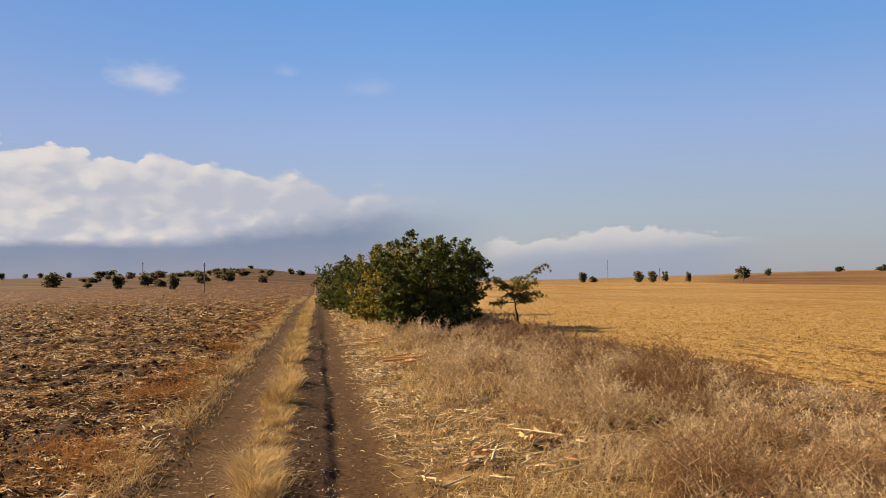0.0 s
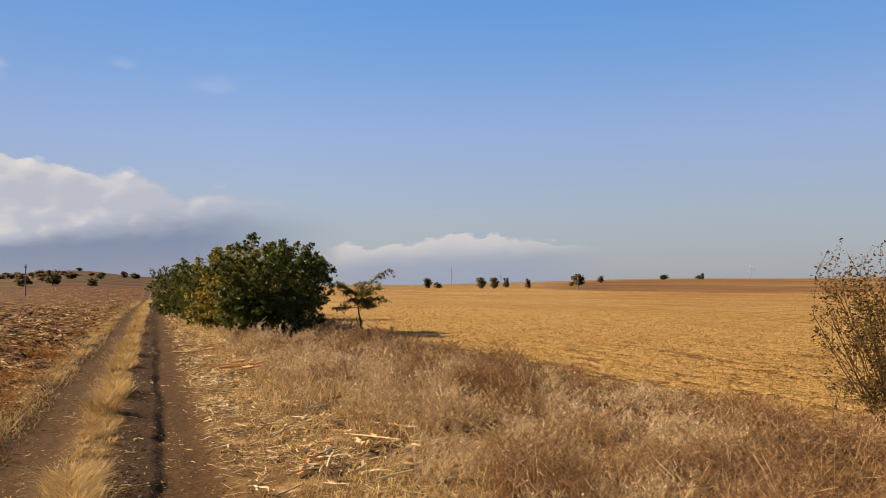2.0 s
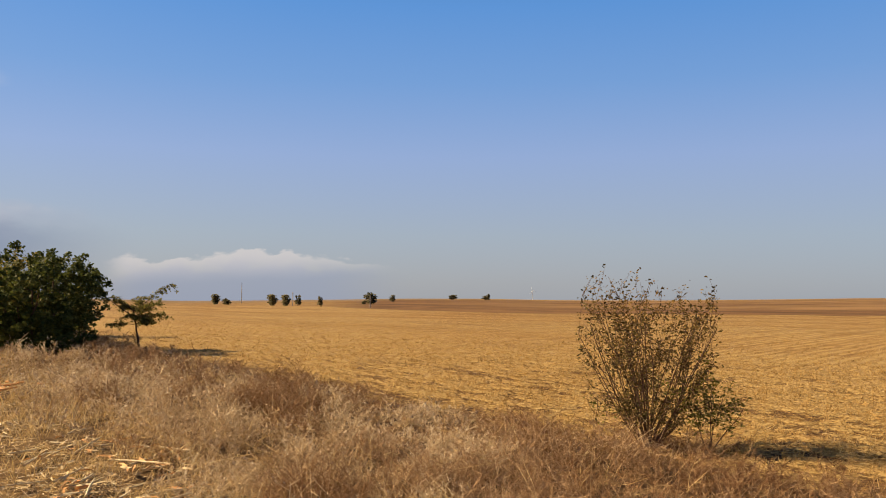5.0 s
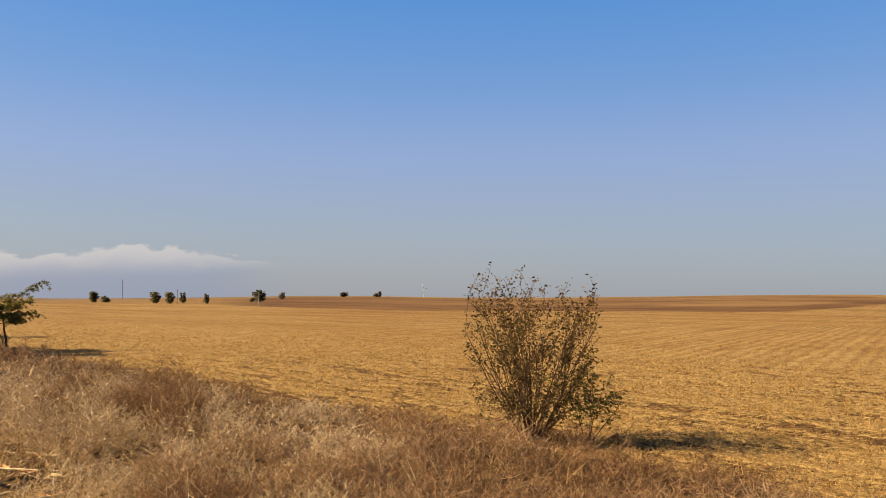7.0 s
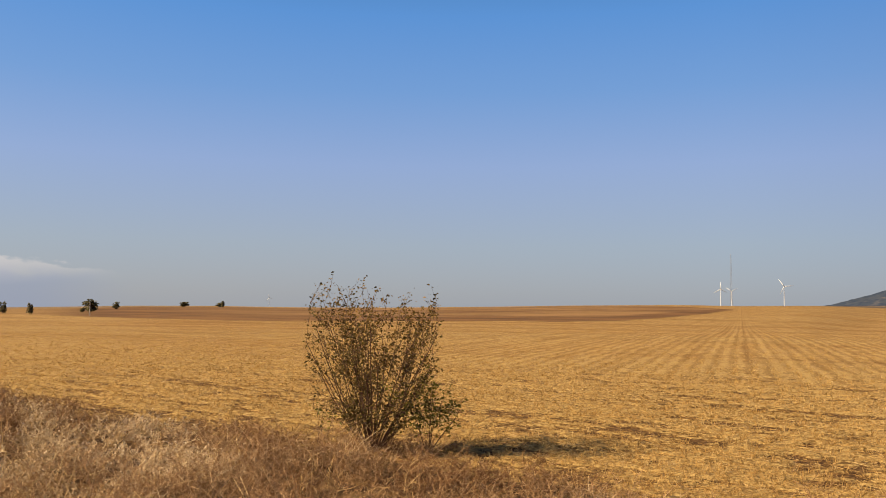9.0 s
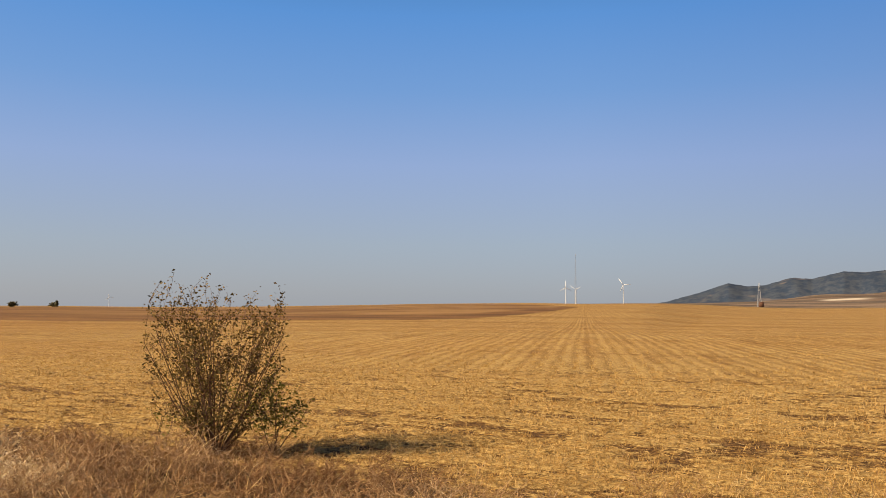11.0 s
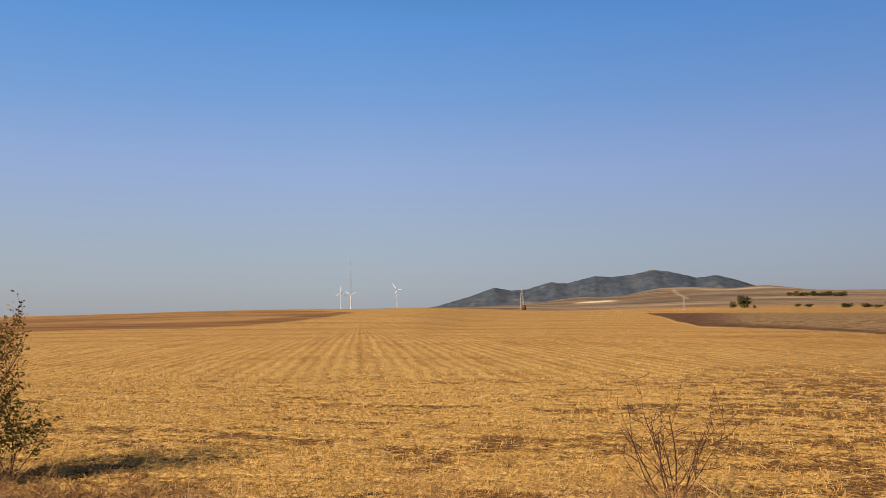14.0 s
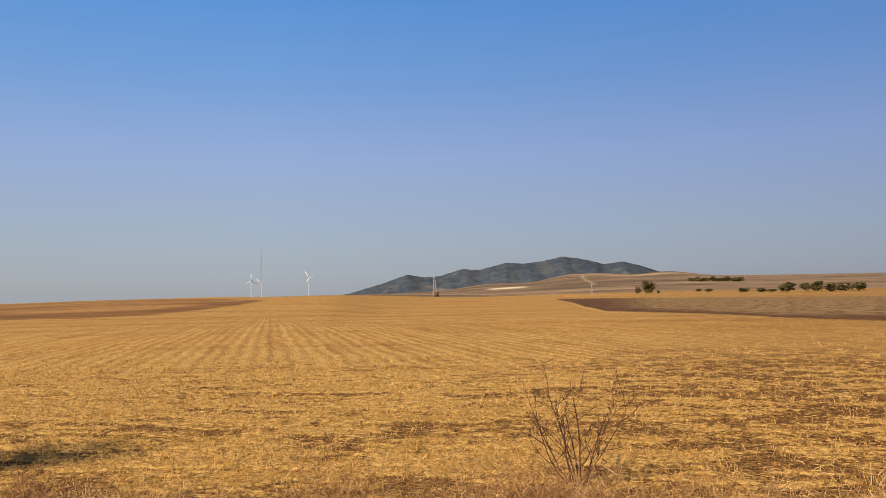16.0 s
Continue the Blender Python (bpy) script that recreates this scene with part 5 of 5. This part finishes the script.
# the ploughed field: clods and chopped maize
def lumps_at(x, y, size, r):
    """Low clods: an eight-sided lump each."""
    n = len(x)
    base = np.array([(1, 0, 0), (0.6, 0.7, 0.1), (-0.2, 0.95, -0.05), (-0.9, 0.35, 0.05), (-0.8, -0.5, 0), (0.1, -0.95, 0.1), (0.75, -0.6, -0.05), (0.1, 0.1, 0.75), (-0.3, -0.1, 0.7)], dtype=float)
    tri = np.array([(0, 1, 7), (1, 2, 7), (2, 3, 8), (3, 4, 8), (4, 5, 8), (5, 6, 7), (6, 0, 7), (2, 8, 7), (5, 7, 8)])
    a = r.uniform(0, 2 * math.pi, n)
    p = base[None] * (1 + r.normal(0, 0.22, (n, 9, 1))) * size[:, None, None]
    q = np.stack([p[..., 0] * np.cos(a)[:, None] - p[..., 1] * np.sin(a)[:, None], p[..., 0] * np.sin(a)[:, None] + p[..., 1] * np.cos(a)[:, None], p[..., 2]], -1)
    q += np.stack([x, y, height(x, y) - size * 0.12], 1)[:, None]
    return q.reshape(-1, 3), (np.arange(n)[:, None, None] * 9 + tri[None]).reshape(-1, 3)


x, y, d = scatter(14000, 4.2, 60, 5, 37)
u, v = to_uv(x, y)
x, y, d = pick(x, y, d, keep=u < -1.50 - 0.35 * rng.random(len(u)))
v_, f_ = lumps_at(x, y, rng.uniform(0.015, 0.05, len(x)) * np.clip(d / 12, 0.8, 2.4), rng)
stuff("clods", (v_, f_), CLOD, "dark brown clods of turned soil", "clods")
x, y, d = scatter(290000, 5.0, 225, 5, 35)
u, v = to_uv(x, y)
x, y, d = pick(x, y, d, keep=(u < -1.5 - 0.35 * rng.random(len(u))) & (rng.random(len(u)) < np.interp(d, [6, 9, 12, 40, 75, 225], [0.14, 0.34, 1.0, 1.0, 0.6, 0.22]) * np.clip(0.80 + 4.2 * (octaves(u, v * 0.6, 1.1, 4, 0.7, 71) - 0.5), 0.08, 1)))
stuff("maize_trash", litter(x, y, 0.03 + 0.17 * rng.random(len(x)) ** 2.5 * np.clip(d / 12, 0.8, 2.2) + 0.04 * np.clip(d / 30, 0, 2), (0.006 + 0.013 * rng.random(len(x)) ** 2) * np.clip(d / 13, 0.9, 2.6), 0.06, 0.14, curl=0.12), HUSK, "chopped maize leaves and stalks on ploughed soil", "maize straw")

# the stubble: short stems in rows, and straw between
ALONG = radians(-60.5)
NX, NY = math.cos(ALONG), math.sin(ALONG)        # across them
x, y, d = scatter(52000, 5.5, 150, -108, -2)
w = x * NX + y * NY
snap = np.round(w / 0.48) * 0.48 + rng.normal(0, 0.06, len(w))
u, v = to_uv(x, y)
rows = (rng.random(len(u)) < 0.1 + 0.88 * smooth(u, 15, 21))
x = np.where(rows, x + (snap - w) * NX, x)
y = np.where(rows, y + (snap - w) * NY, y)
u, v = to_uv(x, y)
bearing = np.degrees(np.arctan2(-x, y))
patch = (0.3 + 0.7 * straw_mats(x, y)) * (1 - 0.4 * thin_cover(x, y)) * (1 - dark_field(bearing, d))
x, y, d = pick(x, y, d, keep=(rng.random(len(x)) < smooth(u, 6.2, 7.4) * patch * np.interp(u, [14, 24], [1.0, 0.55])))
x, y, d = (np.repeat(q, 5) for q in (x, y, d))
spread = 0.024 * np.clip(d / 14, 1.0, 4.0)
x, y = x + rng.normal(0, 1, len(x)) * spread, y + rng.normal(0, 1, len(x)) * spread
stuff("stubble", blades(x, y, rng.uniform(0.025, 0.10, len(x)) * rng.uniform(0.6, 1, len(x)), 0.42, 0.0047 * np.clip(d / 8, 0.8, 2.6), 0.1, straight=True), STRAW, "short golden cut stubble stems in rows", "stubble")
x, y, d = scatter(300000, 5.5, 60, -108, -2)
u, v = to_uv(x, y)
patch = 0.22 + 0.78 * straw_mats(x, y)
x, y, d = pick(x, y, d, keep=(rng.random(len(x)) < smooth(u, 5.6, 7.2) * patch * np.interp(u, [13, 24], [1.0, 0.15]) * (1 - dark_field(np.degrees(np.arctan2(-x, y)), d))))
stuff("loose_straw", litter(x, y, 0.025 + 0.11 * rng.random(len(x)) ** 2, 0.0058 * np.clip(d / 8, 0.8, 3.0), 0.02, 0.10, curl=0.1, straight=True), STRAW, "loose golden straw lying on the stubble", "straw")

# bits of straw trodden into the track
x, y, d = scatter(9000, 3.0, 60, 0, 36)
u, v = to_uv(x, y)
x, y, d = pick(x, y, d, keep=(u > -1.75) & (u < 0.6))
stuff("track_litter", litter(x, y, 0.02 + 0.1 * rng.random(len(x)) ** 3, 0.006 * np.clip(d / 8, 0.8, 3.0), 0.006, 0.04), PALE, "bits of pale straw trodden into the track", "straw")

# the nearest clods, each by itself
field = bpy.data.objects["ploughed_field"]
clod_meshes = []
for k in range(6):
    v_, f_ = lumps_at(np.zeros(1), np.zeros(1), np.ones(1), np.random.default_rng(900 + k))
    v_ = v_ - np.array([0, 0, float(height(0.0, 0.0))])
    me = mesh_of("clod", v_, f_)
    me.materials.append(CLOD)
    clod_meshes.append(me)
rc = np.random.default_rng(91)
for k in range(240):
    cu, cv = rc.uniform(-4.6, -1.6), rc.uniform(5.0, 12.0)
    cx, cy = to_xy(cu, cv)
    ob = new("clod", clod_meshes[k % 6])
    ob.parent = field
    s = rc.uniform(0.015, 0.042)
    ob.matrix_basis = Matrix.Translation((cx, cy, float(height(cx, cy)))) @ Matrix.Rotation(rc.uniform(0, 6.28), 4, "Z") @ Matrix.Diagonal((s, s, s, 1))

# crumbs of earth on the ridge between the ruts and along their edges
x, y, d = scatter(26000, 3.2, 40, 0, 38)
u, v = to_uv(x, y)
where = np.exp(-((u + 0.12) / 0.16) ** 2) + 0.7 * np.exp(-((u + 1.35) / 0.18) ** 2) + 0.3 * np.exp(-((u - 0.62) / 0.12) ** 2)
x, y, d = pick(x, y, d, keep=rng.random(len(x)) < where)
stuff("earth_crumbs", lumps_at(x, y, 0.005 + 0.017 * rng.random(len(x)) ** 2, rng), CRUMB, "brown crumbs of dry earth along the ruts", "earth")

# straw and torn leaves on the bank beside the left rut
x, y, d = scatter(40000, 3.2, 60, 2, 38)
u, v = to_uv(x, y)
x, y, d = pick(x, y, d, keep=rng.random(len(x)) < np.exp(-((u + 1.72) / 0.28) ** 2) * np.clip(0.4 + 0.8 * fuzz(u, v, 2.0, 41), 0, 1))
stuff("bank_litter", litter(x, y, 0.03 + 0.22 * rng.random(len(x)) ** 3, 0.008 * np.clip(d / 8, 0.8, 3.0), 0.03, 0.2), HUSK, "torn maize leaves and straw beside the rut", "straw")


# ---- broken maize stalks on the verge, stones on the track ----
def cane(pts, rad, sides=7):
    """One jointed stem through pts, thicker at its knots."""
    rings = []
    for p, w in zip(pts, rad):
        for off, k in ((-0.008, 1.0), (0.0, 1.2), (0.008, 1.0)):
            a = np.linspace(0, 2 * math.pi, sides, endpoint=False)
            rings.append(np.stack([np.full(sides, p[0] + off), p[1] + np.cos(a) * w * k, p[2] + np.sin(a) * w * k], 1))
    n = len(rings)
    verts = np.concatenate(rings)
    i, j = np.meshgrid(np.arange(n - 1), np.arange(sides), indexing="ij")
    j2 = (j + 1) % sides
    faces = np.stack([i * sides + j, i * sides + j2, (i + 1) * sides + j2, (i + 1) * sides + j], -1).reshape(-1, 4)
    return verts, faces


def maize_stalk(x, y, length, turn, lift, seed, ragged=True, bundle=False):
    """A dry stalk lying in the grass: a jointed cane, mostly with a torn leaf or two."""
    r = np.random.default_rng(seed)
    n = 5
    pts = [np.array([-length / 2, 0.0, 0.0])]
    for k in range(n):
        pts.append(pts[-1] + np.array([length / n, r.normal(0, 0.012) * length, (lift / n) * r.uniform(0.6, 1.4)]))
    pts = np.array(pts)
    ob = empty("maize_stalk", pose(x, y, on_ground(x, y) + r.uniform(0.03, 0.08) + (0.06 if bundle else 0.0), 0, 0, turn))
    rad = (1.7 if bundle else 1.1) * np.linspace(0.0092, 0.0070, n) * r.uniform(0.75, 1.15)
    mesh_thing("cane", *cane(pts, np.append(rad, rad[-1] * 0.9)), CANE if not bundle else SHEATH, ob, True)
    for k in range(r.integers(2, 6) if ragged else 1):
        at = pts[r.integers(1, n)]
        a = r.normal(0, 0.7) + (math.pi if r.random() < 0.5 else 0)
        d = np.array([math.cos(a), math.sin(a), r.uniform(-0.05, 0.22)])
        L = r.uniform(0.08, 0.22)
        bow = r.normal(0, 0.015, 3)
        strip = np.stack([at, at + d * L * 0.4 + bow, at + d * L * 0.75 + bow, at + d * L * np.array([1, 1, 0.2])])[None]
        side = unit(np.cross(d, np.array([0, 0, 1.0]) + r.normal(0, 0.5, 3)))[None]
        v, f = ribbons(strip, np.array([[0.012, 0.024, 0.019, 0.004]]), side)
        mesh_thing("dry_leaf", v, f, SHEATH if r.random() < 0.4 else PALE, ob)
    label = "orange-brown dry maize stalk in a small heap" if bundle else "broken pale dry maize stalk lying in grass"
    return tagged(ob, label, "maize stalk", "maize stalks on the verge")


CANE = simple("maize cane", (0.78, 0.62, 0.36), 0.65, 14.0, 0.35)
SHEATH = simple("maize sheath", (0.74, 0.38, 0.135), 0.7, 12.0, 0.4)
# long canes, by their two ends
CANES = ((-0.47, 8.23, -0.05, 8.99), (-0.06, 8.62, 0.18, 9.26), (0.25, 8.01, 0.71, 7.48), (-0.23, 6.71, 0.01, 7.06), (-0.17, 7.22, 0.03, 7.55),
         (0.43, 6.14, 0.78, 6.29), (0.95, 9.29, 1.2, 9.74), (-0.27, 6.03, -0.11, 6.18), (0.56, 7.9, 0.82, 8.32), (-0.45, 8.1, -0.28, 8.45))
for k, (x0, y0, x1, y1) in enumerate(CANES):
    maize_stalk((x0 + x1) / 2, (y0 + y1) / 2, math.hypot(x1 - x0, y1 - y0), math.degrees(math.atan2(y1 - y0, x1 - x0)), 0.03, 380 + k, k % 2 == 0)
# short pieces round about, and two orange heaps
PILES = ((-1.2, 14.5, 13, 0.28, True), (-2.5, 19.5, 9, 0.35, True), (-0.15, 8.5, 8, 0.35, False), (0.66, 7.8, 13, 0.25, False), (-0.05, 6.8, 11, 0.25, False), (0.4, 9.2, 5, 0.5, False), (0.3, 6.5, 6, 0.35, False))
for k, (px_, py_, count, wide, heap) in enumerate(PILES):
    r = np.random.default_rng(300 + k)
    for i in range(count):
        long = r.uniform(0.15, 0.5) if heap else 0.10 + 0.28 * r.random() ** 2
        maize_stalk(px_ + r.normal(0, wide), py_ + r.normal(0, wide * 1.3), long, r.normal(20, 40 if heap else 55), abs(r.normal(0.01, 0.03)), 400 + 20 * k + i, not heap or i % 3 == 0, heap)


def stone(x, y, size, seed):
    r = np.random.default_rng(seed)
    bm = bmesh.new()
    bmesh.ops.create_icosphere(bm, subdivisions=2, radius=1.0)
    for v in bm.verts:
        v.co *= 1 + 0.22 * noise.noise(v.co * 1.6 + Vector((seed, 0, 0)))
        v.co = Vector((v.co.x * size, v.co.y * size * 0.75, v.co.z * size * 0.5))
    me = bpy.data.meshes.new("stone")
    bm.to_mesh(me)
    bm.free()
    me.materials.append(STONE)
    ob = new("stone", me)
    ob.matrix_world = pose(x, y, on_ground(x, y) + size * 0.15, 0, 0, r.uniform(0, 360))
    return tagged(ob, "small pale grey stone lying on the track", "stone", "stones on the track")


rs = np.random.default_rng(88)
for k in range(26):
    su = (rs.normal(-1.05, 0.25), rs.normal(0.28, 0.18), rs.normal(-0.1, 0.1))[k % 3]
    sv = 5.2 * (22 / 5.2) ** rs.random()
    sx, sy = to_xy(su, sv)
    stone(sx, sy, rs.uniform(0.008, 0.02), 500 + k)
stone(-2.05, 6.2, 0.035, 777)
